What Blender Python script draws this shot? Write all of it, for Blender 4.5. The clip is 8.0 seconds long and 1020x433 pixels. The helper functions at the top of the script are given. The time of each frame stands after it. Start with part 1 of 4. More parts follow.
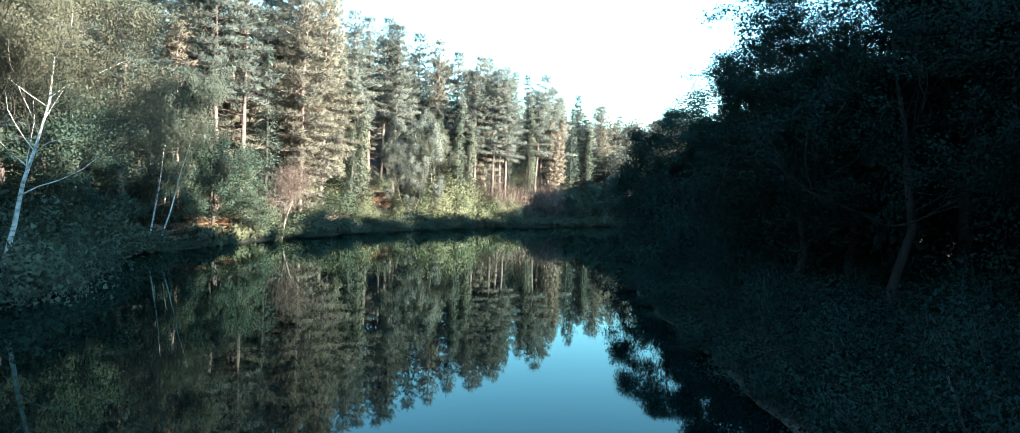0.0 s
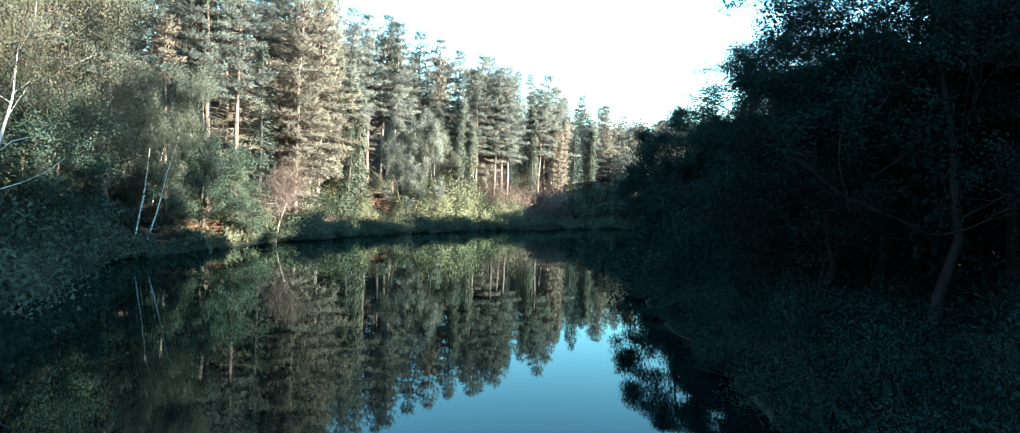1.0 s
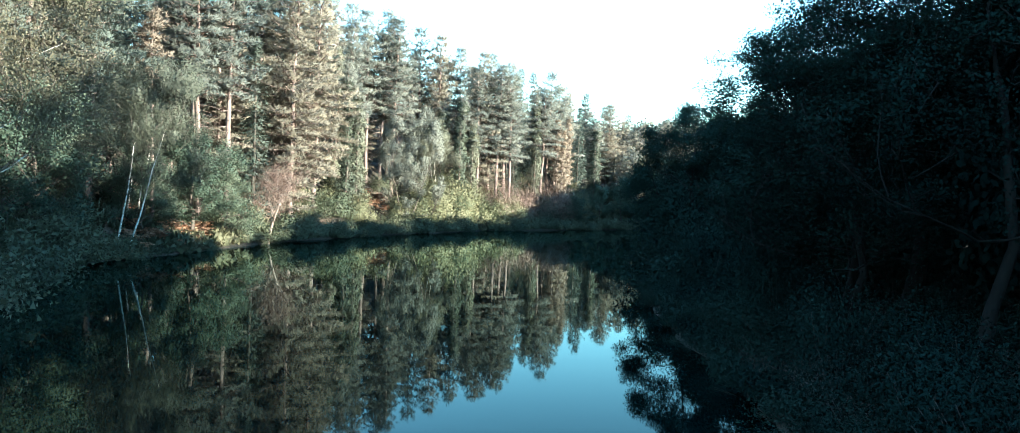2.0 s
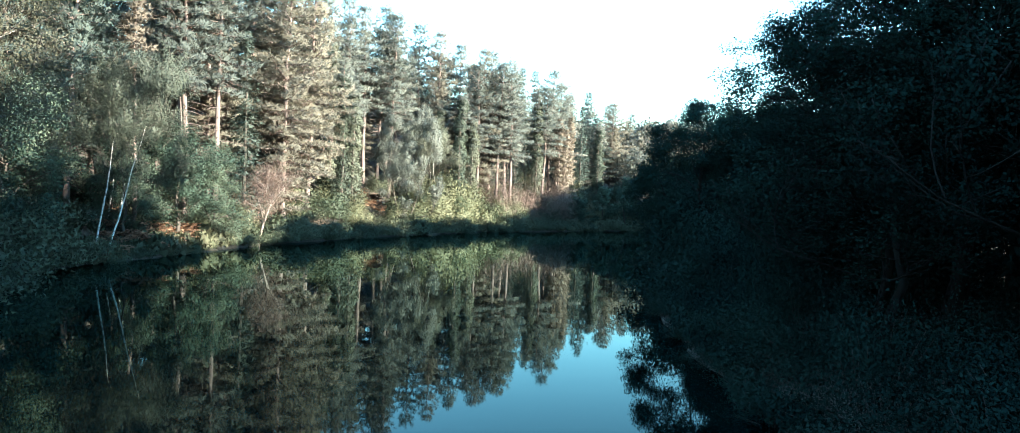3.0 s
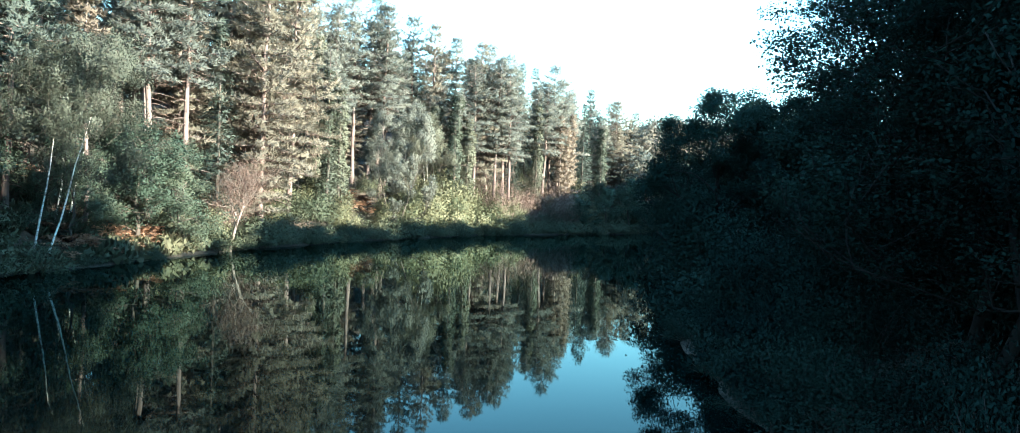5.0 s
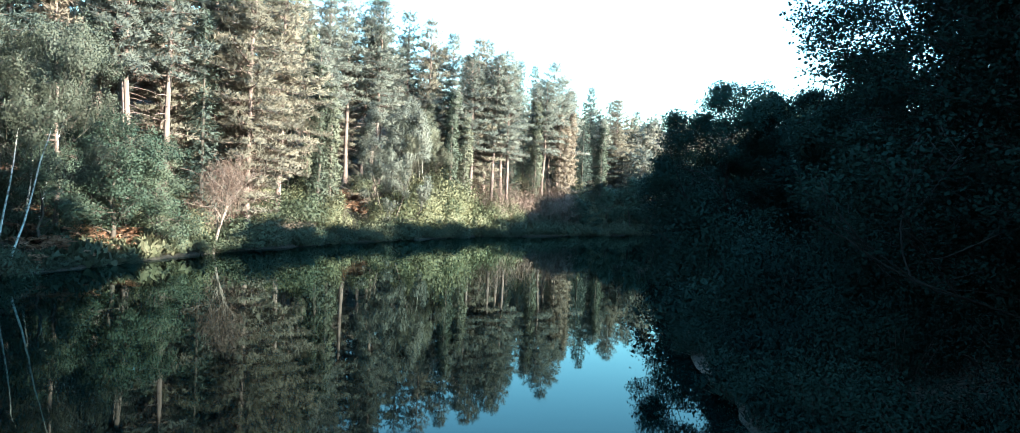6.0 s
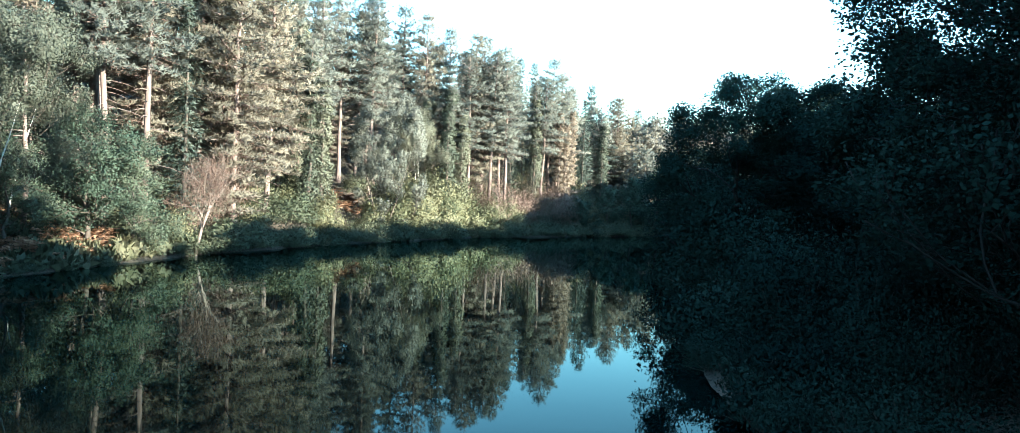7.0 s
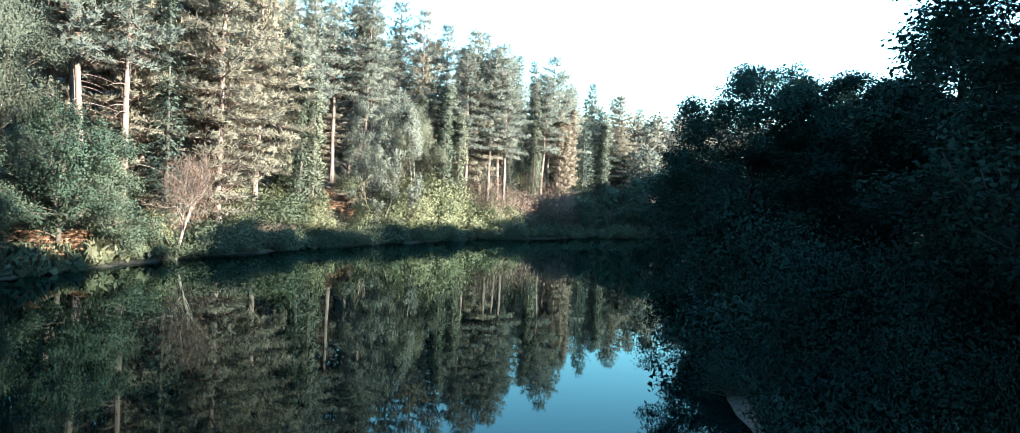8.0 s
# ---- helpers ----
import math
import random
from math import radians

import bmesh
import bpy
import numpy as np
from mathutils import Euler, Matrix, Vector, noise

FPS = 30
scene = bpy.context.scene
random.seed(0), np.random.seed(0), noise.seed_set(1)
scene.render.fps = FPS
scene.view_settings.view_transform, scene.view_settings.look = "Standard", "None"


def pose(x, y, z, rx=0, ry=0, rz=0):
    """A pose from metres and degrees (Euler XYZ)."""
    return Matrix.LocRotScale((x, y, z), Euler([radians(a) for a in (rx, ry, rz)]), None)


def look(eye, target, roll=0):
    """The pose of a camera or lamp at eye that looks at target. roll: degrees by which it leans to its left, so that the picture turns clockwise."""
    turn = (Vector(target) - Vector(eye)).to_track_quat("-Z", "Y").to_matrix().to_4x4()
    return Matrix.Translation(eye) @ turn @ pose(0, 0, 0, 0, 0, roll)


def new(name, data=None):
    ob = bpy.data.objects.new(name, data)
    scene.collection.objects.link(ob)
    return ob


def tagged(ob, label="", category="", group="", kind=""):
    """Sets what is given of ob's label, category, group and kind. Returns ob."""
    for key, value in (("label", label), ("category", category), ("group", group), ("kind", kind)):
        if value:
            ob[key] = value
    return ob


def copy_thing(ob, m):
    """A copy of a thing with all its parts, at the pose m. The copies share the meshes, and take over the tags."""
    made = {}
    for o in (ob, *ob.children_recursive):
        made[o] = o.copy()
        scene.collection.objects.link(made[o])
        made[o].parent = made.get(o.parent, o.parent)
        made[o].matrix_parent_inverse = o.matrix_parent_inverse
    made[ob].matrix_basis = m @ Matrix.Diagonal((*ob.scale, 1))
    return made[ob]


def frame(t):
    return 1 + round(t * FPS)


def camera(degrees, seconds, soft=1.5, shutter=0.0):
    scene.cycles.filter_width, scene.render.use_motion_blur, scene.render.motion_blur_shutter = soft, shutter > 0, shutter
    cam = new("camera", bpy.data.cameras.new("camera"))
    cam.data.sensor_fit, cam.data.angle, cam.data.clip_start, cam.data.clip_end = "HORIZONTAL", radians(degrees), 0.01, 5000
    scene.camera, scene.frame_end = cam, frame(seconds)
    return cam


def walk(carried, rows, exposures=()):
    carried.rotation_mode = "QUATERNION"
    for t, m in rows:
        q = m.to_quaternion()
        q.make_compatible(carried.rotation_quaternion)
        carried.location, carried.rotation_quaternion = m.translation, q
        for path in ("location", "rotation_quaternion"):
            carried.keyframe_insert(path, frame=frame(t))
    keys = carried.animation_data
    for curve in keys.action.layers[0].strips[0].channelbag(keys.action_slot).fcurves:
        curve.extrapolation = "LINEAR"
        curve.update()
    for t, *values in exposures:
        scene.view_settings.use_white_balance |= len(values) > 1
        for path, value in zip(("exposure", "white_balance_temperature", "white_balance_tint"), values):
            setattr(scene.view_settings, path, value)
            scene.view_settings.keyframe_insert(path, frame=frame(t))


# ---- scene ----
cam = camera(73.9, 8.0, soft=0.8)
walk(cam, [
    (0.0, pose(0.003, 0.008, 4.593, 87.940, -2.290, 0.014)),
    (0.5, pose(0.049, 1.000, 4.657, 87.963, -2.313, 0.132)),
    (1.0, pose(0.121, 1.940, 4.690, 87.977, -2.339, 0.281)),
    (1.5, pose(0.208, 2.876, 4.704, 87.988, -2.365, 0.436)),
    (3.0, pose(0.482, 5.888, 4.706, 88.043, -2.435, 0.797)),
    (3.5, pose(0.570, 6.969, 4.702, 88.071, -2.456, 0.865)),
    (4.0, pose(0.656, 8.074, 4.697, 88.101, -2.476, 0.907)),
    (4.5, pose(0.742, 9.185, 4.688, 88.133, -2.497, 0.930)),
    (6.0, pose(1.003, 12.429, 4.629, 88.210, -2.562, 0.935)),
    (6.5, pose(1.083, 13.465, 4.603, 88.228, -2.583, 0.931)),
    (7.0, pose(1.151, 14.498, 4.580, 88.244, -2.603, 0.927)),
    (7.5, pose(1.194, 15.560, 4.570, 88.262, -2.617, 0.920)),
    (8.0, pose(1.196, 16.704, 4.586, 88.288, -2.622, 0.899)),
], exposures=[(0.0, 3.55, 5100, -8), (8.0, 3.55, 5100, -8)])

# ---- light ----
SUN_AZ, SUN_EL = 118.6, 14.4
to_sun = Vector((math.sin(radians(SUN_AZ)) * math.cos(radians(SUN_EL)),
                 math.cos(radians(SUN_AZ)) * math.cos(radians(SUN_EL)), math.sin(radians(SUN_EL))))
world = bpy.data.worlds.new("sky")
scene.world = world
world.use_nodes = True
wn, wl = world.node_tree.nodes, world.node_tree.links
sky = wn.new("ShaderNodeTexSky")
sky.sky_type, sky.sun_disc = "NISHITA", False
sky.sun_elevation, sky.sun_rotation = radians(SUN_EL), radians(SUN_AZ)
sky.air_density, sky.dust_density, sky.ozone_density = 1.3, 0.0, 0.6
wn["Background"].inputs["Strength"].default_value = 0.085
clear = wn.new("ShaderNodeMix")  # a cooler, clearer blue than the model's haze
clear.data_type, clear.blend_type = "RGBA", "MULTIPLY"
clear.inputs["Factor"].default_value = 1.0
clear.inputs[7].default_value = (0.85, 0.98, 1.07, 1.0)
wl.new(sky.outputs[0], clear.inputs[6])
wl.new(clear.outputs[2], wn["Background"].inputs["Color"])
sun_data = bpy.data.lights.new("sun", "SUN")
sun_data.energy, sun_data.angle, sun_data.color = 5.15, radians(0.6), (1.0, 0.765, 0.565)
sun = new("sun", sun_data)
sun.matrix_world = look(to_sun * 200, (0, 0, 0))


# ---- materials ----
def material(name):
    m = bpy.data.materials.new(name)
    m.use_nodes = True
    n, l = m.node_tree.nodes, m.node_tree.links
    return m, n, l, n["Principled BSDF"]


def ramp_of(n, stops):
    r = n.new("ShaderNodeValToRGB")
    while len(r.color_ramp.elements) < len(stops):
        r.color_ramp.elements.new(0.5)
    for e, (p, c) in zip(r.color_ramp.elements, stops):
        e.position, e.color = p, (*c, 1)
    return r


def noise_of(n, l, scale, detail=4.0, coords="Object", stretch=None):
    tc = n.new("ShaderNodeTexCoord")
    nz = n.new("ShaderNodeTexNoise")
    nz.inputs["Scale"].default_value, nz.inputs["Detail"].default_value = scale, detail
    if stretch:
        mp = n.new("ShaderNodeMapping")
        mp.inputs["Scale"].default_value = stretch
        l.new(tc.outputs[coords], mp.inputs[0])
        l.new(mp.outputs[0], nz.inputs["Vector"])
    else:
        l.new(tc.outputs[coords], nz.inputs["Vector"])
    return nz


def foliage(name, dark, mid, light, through_light=0.25, rough=0.55, leafy=0.3, patch=0.35, gloss=0.15):
    """Leaves: each leaf its own shade, each plant its own tone, a slow drift of colour through the crown."""
    m, n, l, p = material(name)
    geo, info = n.new("ShaderNodeNewGeometry"), n.new("ShaderNodeObjectInfo")
    nz = noise_of(n, l, patch, 3.0)
    add = n.new("ShaderNodeMath"); add.operation = "MULTIPLY_ADD"
    l.new(geo.outputs["Random Per Island"], add.inputs[0]); add.inputs[1].default_value = leafy
    mul = n.new("ShaderNodeMath"); mul.operation = "MULTIPLY_ADD"
    l.new(nz.outputs["Fac"], mul.inputs[0]); mul.inputs[1].default_value = 0.8
    off = n.new("ShaderNodeMath"); off.operation = "MULTIPLY_ADD"
    l.new(info.outputs["Random"], off.inputs[0]); off.inputs[1].default_value = 0.62; off.inputs[2].default_value = -0.36
    l.new(off.outputs[0], mul.inputs[2]); l.new(mul.outputs[0], add.inputs[2])
    r = ramp_of(n, [(0.05, dark), (0.5, mid), (0.95, light)])
    l.new(add.outputs[0], r.inputs[0])
    p.inputs["Roughness"].default_value = rough
    p.inputs["Specular IOR Level"].default_value = gloss
    l.new(r.outputs[0], p.inputs["Base Color"])
    tr = n.new("ShaderNodeBsdfTranslucent")
    l.new(r.outputs[0], tr.inputs["Color"])
    mix = n.new("ShaderNodeMixShader")
    mix.inputs[0].default_value = through_light
    l.new(p.outputs[0], mix.inputs[1]); l.new(tr.outputs[0], mix.inputs[2])
    l.new(mix.outputs[0], n["Material Output"].inputs["Surface"])
    return m


def bark(name, dark, light, scale=3.0, stretch=(1, 1, 0.25), bump=0.5, bands=None):
    m, n, l, p = material(name)
    nz = noise_of(n, l, scale, 8.0, stretch=stretch)
    big = noise_of(n, l, 0.35, 2.0)
    mixv = n.new("ShaderNodeMath"); mixv.operation = "MULTIPLY_ADD"
    l.new(big.outputs["Fac"], mixv.inputs[0]); mixv.inputs[1].default_value = 0.6
    sub = n.new("ShaderNodeMath"); sub.operation = "SUBTRACT"; sub.inputs[1].default_value = 0.3
    l.new(nz.outputs["Fac"], sub.inputs[0]); l.new(sub.outputs[0], mixv.inputs[2])
    r = ramp_of(n, [(0.25, dark), (0.7, light)] if not bands else [(0.25, bands), (0.4, dark), (0.6, light)])
    l.new(mixv.outputs[0], r.inputs[0]); l.new(r.outputs[0], p.inputs["Base Color"])
    p.inputs["Roughness"].default_value, p.inputs["Specular IOR Level"].default_value = 0.9, 0.1
    b = n.new("ShaderNodeBump"); b.inputs["Strength"].default_value = bump; b.inputs["Distance"].default_value = 0.05
    l.new(nz.outputs["Fac"], b.inputs["Height"]); l.new(b.outputs[0], p.inputs["Normal"])
    return m


PINE = foliage("pine_needles", (0.082, 0.090, 0.078), (0.134, 0.140, 0.119), (0.188, 0.183, 0.152), 0.5, leafy=0.14)
PINE_PALE = foliage("pale_pine_needles", (0.110, 0.101, 0.078), (0.164, 0.147, 0.112), (0.208, 0.182, 0.138), 0.5, leafy=0.14)
PINE_DARK = foliage("blue_green_pine_needles", (0.038, 0.050, 0.044), (0.066, 0.080, 0.068), (0.100, 0.110, 0.090), 0.45, leafy=0.14)
TAN = foliage("withered_needles", (0.100, 0.082, 0.062), (0.155, 0.126, 0.095), (0.205, 0.172, 0.132), 0.4)
SPRUCE = foliage("spruce_needles", (0.022, 0.033, 0.027), (0.048, 0.060, 0.048), (0.085, 0.094, 0.074), 0.3)
IVY = foliage("ivy_leaves", (0.030, 0.040, 0.030), (0.064, 0.072, 0.051), (0.112, 0.112, 0.078), 0.3, 0.55)
BIRCH = foliage("birch_leaves", (0.044, 0.047, 0.033), (0.076, 0.076, 0.052), (0.108, 0.101, 0.068), 0.45)
BIRCH_YOUNG = foliage("young_birch_leaves", (0.050, 0.057, 0.042), (0.095, 0.101, 0.075), (0.146, 0.144, 0.104), 0.45)
OAK = foliage("oak_leaves", (0.026, 0.040, 0.030), (0.050, 0.070, 0.050), (0.092, 0.108, 0.074), 0.4, gloss=0.05)
SALLOW = foliage("sallow_leaves", (0.046, 0.054, 0.047), (0.084, 0.092, 0.078), (0.135, 0.137, 0.112), 0.42)
BRAMBLE = foliage("bramble_leaves", (0.026, 0.036, 0.023), (0.058, 0.068, 0.041), (0.115, 0.114, 0.070), 0.4)
LIME = foliage("bright_shrub_leaves", (0.060, 0.070, 0.038), (0.115, 0.118, 0.066), (0.175, 0.164, 0.100), 0.45)
BRACKEN = foliage("bracken_fronds", (0.150, 0.086, 0.053), (0.245, 0.142, 0.088), (0.320, 0.208, 0.138), 0.45)
DRY = foliage("dry_twigs", (0.086, 0.058, 0.046), (0.140, 0.098, 0.078), (0.190, 0.138, 0.112), 0.3)
GRASS = foliage("bank_grass", (0.034, 0.042, 0.024), (0.072, 0.076, 0.044), (0.130, 0.120, 0.075), 0.4)
FARLEAF = foliage("far_wood_leaves", (0.066, 0.067, 0.054), (0.112, 0.106, 0.085), (0.162, 0.144, 0.113), 0.42)
# shade put into the colour: alders and brambles darker than real foliage
SHADELEAF = foliage("shade_darkened_leaves", (0.008, 0.016, 0.014), (0.016, 0.028, 0.022), (0.032, 0.046, 0.034), 0.14, 0.9, leafy=0.12, gloss=0.02)
PINE_BARK = bark("pine_bark", (0.060, 0.044, 0.038), (0.165, 0.126, 0.110), 4.0)
BIRCH_BARK = bark("birch_bark", (0.26, 0.235, 0.205), (0.48, 0.45, 0.40), 3.0, (1, 1, 2.5), 0.3, bands=(0.05, 0.045, 0.04))
DARK_BARK = bark("dark_bark", (0.030, 0.025, 0.021), (0.075, 0.062, 0.051), 4.0)
# shade put into the colour: a darker DARK_BARK for the right bank
SHADE_BARK = bark("shade_darkened_bark", (0.008, 0.007, 0.006), (0.020, 0.018, 0.015), 4.0)
WEATHERED = bark("weathered_wood", (0.055, 0.054, 0.052), (0.15, 0.148, 0.142), 5.0, (0.15, 1, 1), 0.3)
GREY_BARK = bark("grey_bark", (0.07, 0.060, 0.052), (0.18, 0.145, 0.122), 4.0)


def ground_material():
    m, n, l, p = material("forest_floor")
    big, fine = noise_of(n, l, 0.18, 5.0), noise_of(n, l, 6.0, 8.0)
    mx = n.new("ShaderNodeMath"); mx.operation = "MULTIPLY_ADD"; mx.inputs[1].default_value = 0.5
    l.new(fine.outputs["Fac"], mx.inputs[0])
    sc = n.new("ShaderNodeMath"); sc.operation = "MULTIPLY"; sc.inputs[1].default_value = 0.55
    l.new(big.outputs["Fac"], sc.inputs[0]); l.new(sc.outputs[0], mx.inputs[2])
    r = ramp_of(n, [(0.3, (0.010, 0.010, 0.006)), (0.50, (0.024, 0.020, 0.012)), (0.63, (0.052, 0.034, 0.021)), (0.78, (0.110, 0.068, 0.042))])
    l.new(mx.outputs[0], r.inputs[0]); l.new(r.outputs[0], p.inputs["Base Color"])
    p.inputs["Roughness"].default_value = 0.95
    b = n.new("ShaderNodeBump"); b.inputs["Strength"].default_value = 0.8; b.inputs["Distance"].default_value = 0.15
    l.new(fine.outputs["Fac"], b.inputs["Height"]); l.new(b.outputs[0], p.inputs["Normal"])
    return m


def water_material():
    """Still, peaty pond water: a dark body under a greenish gloss that grows with the angle."""
    m, n, l, p = material("pond_water")
    p.inputs["Base Color"].default_value = (0.001, 0.003, 0.003, 1)
    p.inputs["Roughness"].default_value = 0.6
    p.inputs["Specular IOR Level"].default_value = 0.0
    gloss, fres, mix = n.new("ShaderNodeBsdfGlossy"), n.new("ShaderNodeFresnel"), n.new("ShaderNodeMixShader")
    gloss.inputs["Color"].default_value = (0.80, 0.99, 0.98, 1)
    gloss.inputs["Roughness"].default_value = 0.022
    fres.inputs["IOR"].default_value = 1.17
    a = noise_of(n, l, 0.45, 2.0, stretch=(1.0, 1.6, 1))
    c = noise_of(n, l, 2.6, 2.0, stretch=(1.0, 1.6, 1))
    b1, b2 = n.new("ShaderNodeBump"), n.new("ShaderNodeBump")
    b1.inputs["Strength"].default_value, b1.inputs["Distance"].default_value = 1.0, 0.0020
    b2.inputs["Strength"].default_value, b2.inputs["Distance"].default_value = 1.0, 0.0001
    l.new(a.outputs["Fac"], b1.inputs["Height"]); l.new(c.outputs["Fac"], b2.inputs["Height"])
    l.new(b1.outputs[0], b2.inputs["Normal"])
    l.new(b2.outputs[0], gloss.inputs["Normal"]); l.new(b2.outputs[0], fres.inputs["Normal"])
    l.new(fres.outputs[0], mix.inputs[0]); l.new(p.outputs[0], mix.inputs[1]); l.new(gloss.outputs[0], mix.inputs[2])
    l.new(mix.outputs[0], n["Material Output"].inputs["Surface"])
    return m


FLOOR, WATER = ground_material(), water_material()

# ---- the lie of the land ----
LEFT_SHORE = [(-6, -34), (-14, -26), (-18.5, -8), (-19.5, 10), (-20, 27), (-21.5, 33), (-22.3, 40), (-20.8, 46), (-19.3, 54.5), (-17.8, 59),
              (-14.5, 67), (-10.3, 75), (-3.6, 85.5), (4, 92), (13.3, 101), (22, 109), (30, 117)]
RIGHT_SHORE = [(37, 114), (33, 104), (25, 94), (16.5, 80), (11.5, 62), (8.6, 46), (6.8, 36), (6.0, 30), (6.0, 22), (5.8, 10), (5.5, -5), (5, -20), (2, -32)]
LOOP = np.array(LEFT_SHORE + RIGHT_SHORE, float)


def shore_distance(x, y):
    """Metres to the water's edge, negative over the water, and how far to the right bank the nearest edge lies."""
    p = np.stack([np.ravel(x), np.ravel(y)], -1).astype(float)
    a, b = LOOP, np.roll(LOOP, -1, 0)
    best, side = np.full(len(p), 1e9), np.zeros(len(p))
    inside = np.zeros(len(p), bool)
    for i in range(len(a)):
        d = b[i] - a[i]
        t = np.clip(((p - a[i]) @ d) / (d @ d), 0, 1)
        dist = np.hypot(*(p - a[i] - t[:, None] * d).T)
        near = dist < best
        best[near], side[near] = dist[near], 1.0 if len(LEFT_SHORE) <= i < len(LOOP) - 1 else 0.0
        cross = (a[i, 1] > p[:, 1]) != (b[i, 1] > p[:, 1])
        with np.errstate(divide="ignore", invalid="ignore"):
            xs = a[i, 0] + (p[:, 1] - a[i, 1]) * d[0] / d[1]
        inside ^= cross & (p[:, 0] < xs)
    return np.where(inside, -best, best), side


def wobble(x, y):
    return (0.22 * np.sin(x * 0.61 + 1.3 * np.sin(y * 0.37)) + 0.18 * np.sin(y * 0.83 + 1.7 * np.cos(x * 0.29))
            + 0.10 * np.sin(x * 1.7 + y * 1.1) + 0.06 * np.sin(x * 3.1 - y * 2.3))


def height(x, y):
    x, y = np.asarray(x, float), np.asarray(y, float)
    d, side = shore_distance(x, y)
    d = d.reshape(x.shape) + 0.9 * wobble(x, y) * 0.6
    side = side.reshape(x.shape)
    up = np.clip(d, 0, None)
    lip = 0.24 * np.clip(up / 0.5, 0, 1)
    left = lip + 0.45 * np.clip(up - 0.8, 0, 8) + 0.42 * np.clip(up - 8.8, 0, 42) + 0.05 * np.clip(up - 58, 0, 300)
    right = lip + 0.20 * np.clip(up - 0.6, 0, 5) + 0.10 * np.clip(up - 5.6, 0, 40) + 0.03 * np.clip(up - 45, 0, 300)
    z = np.where(side > 0.5, right, left) + wobble(x, y) * np.clip(up / 4, 0, 1)
    return np.where(d > 0, z, np.clip(0.45 * d, -2.2, 0) - 0.05)


def ground_z(x, y):
    return float(height(np.array([x]), np.array([y]))[0])


def make_mesh(name, verts, faces, mat, smooth=False, normals=None):
    me = bpy.data.meshes.new(name)
    me.from_pydata(verts, [], faces)
    me.materials.append(mat)
    if smooth:
        me.polygons.foreach_set("use_smooth", [True] * len(me.polygons))
    me.update()
    if normals is not None:
        me.normals_split_custom_set_from_vertices(normals)
    return me


def axis(lo, hi, step, far):
    core = list(np.arange(lo, hi + step / 2, step))
    out, s, v = [], step, hi
    while v < far:
        s *= 1.5
        v += s
        out.append(v)
    inn, s, v = [], step, lo
    while v > -far:
        s *= 1.5
        v -= s
        inn.append(v)
    return np.array(inn[::-1] + core + out)


def build_ground():
    xs, ys = axis(-48, 48, 0.9, 2600), axis(-45, 130, 0.9, 2600)
    gx, gy = np.meshgrid(xs, ys)
    gz = height(gx.ravel(), gy.ravel())
    verts = np.stack([gx.ravel(), gy.ravel(), gz], -1).tolist()
    w = len(xs)
    faces = [(j * w + i, j * w + i + 1, (j + 1) * w + i + 1, (j + 1) * w + i) for j in range(len(ys) - 1) for i in range(w - 1)]
    tagged(new("ground", make_mesh("ground", verts, faces, FLOOR, True)),
           "brown leaf-littered forest floor sloping down to the pond", "ground", kind="structure")
    # the pond's surface follows the shore, a little way under the bank
    cx, cy = LOOP.mean(0)
    bm = bmesh.new()
    vs = []
    for i, (x, y) in enumerate(LOOP):
        a, b = LOOP[i - 1], LOOP[(i + 1) % len(LOOP)]
        t = b - a
        nrm = np.array([-t[1], t[0]]) / np.hypot(*t)
        vs.append(bm.verts.new((x + nrm[0] * 2.2 , y + nrm[1] * 2.2, 0)))
    bm.faces.new(vs)
    bmesh.ops.triangulate(bm, faces=bm.faces)
    bmesh.ops.recalc_face_normals(bm, faces=bm.faces)
    me = bpy.data.meshes.new("water")
    bm.to_mesh(me)
    me.materials.append(WATER)
    if me.polygons[0].normal.z < 0:
        me.flip_normals()
    tagged(new("water", me), "still dark pond water mirroring trees and sky", "water", kind="structure")


build_ground()


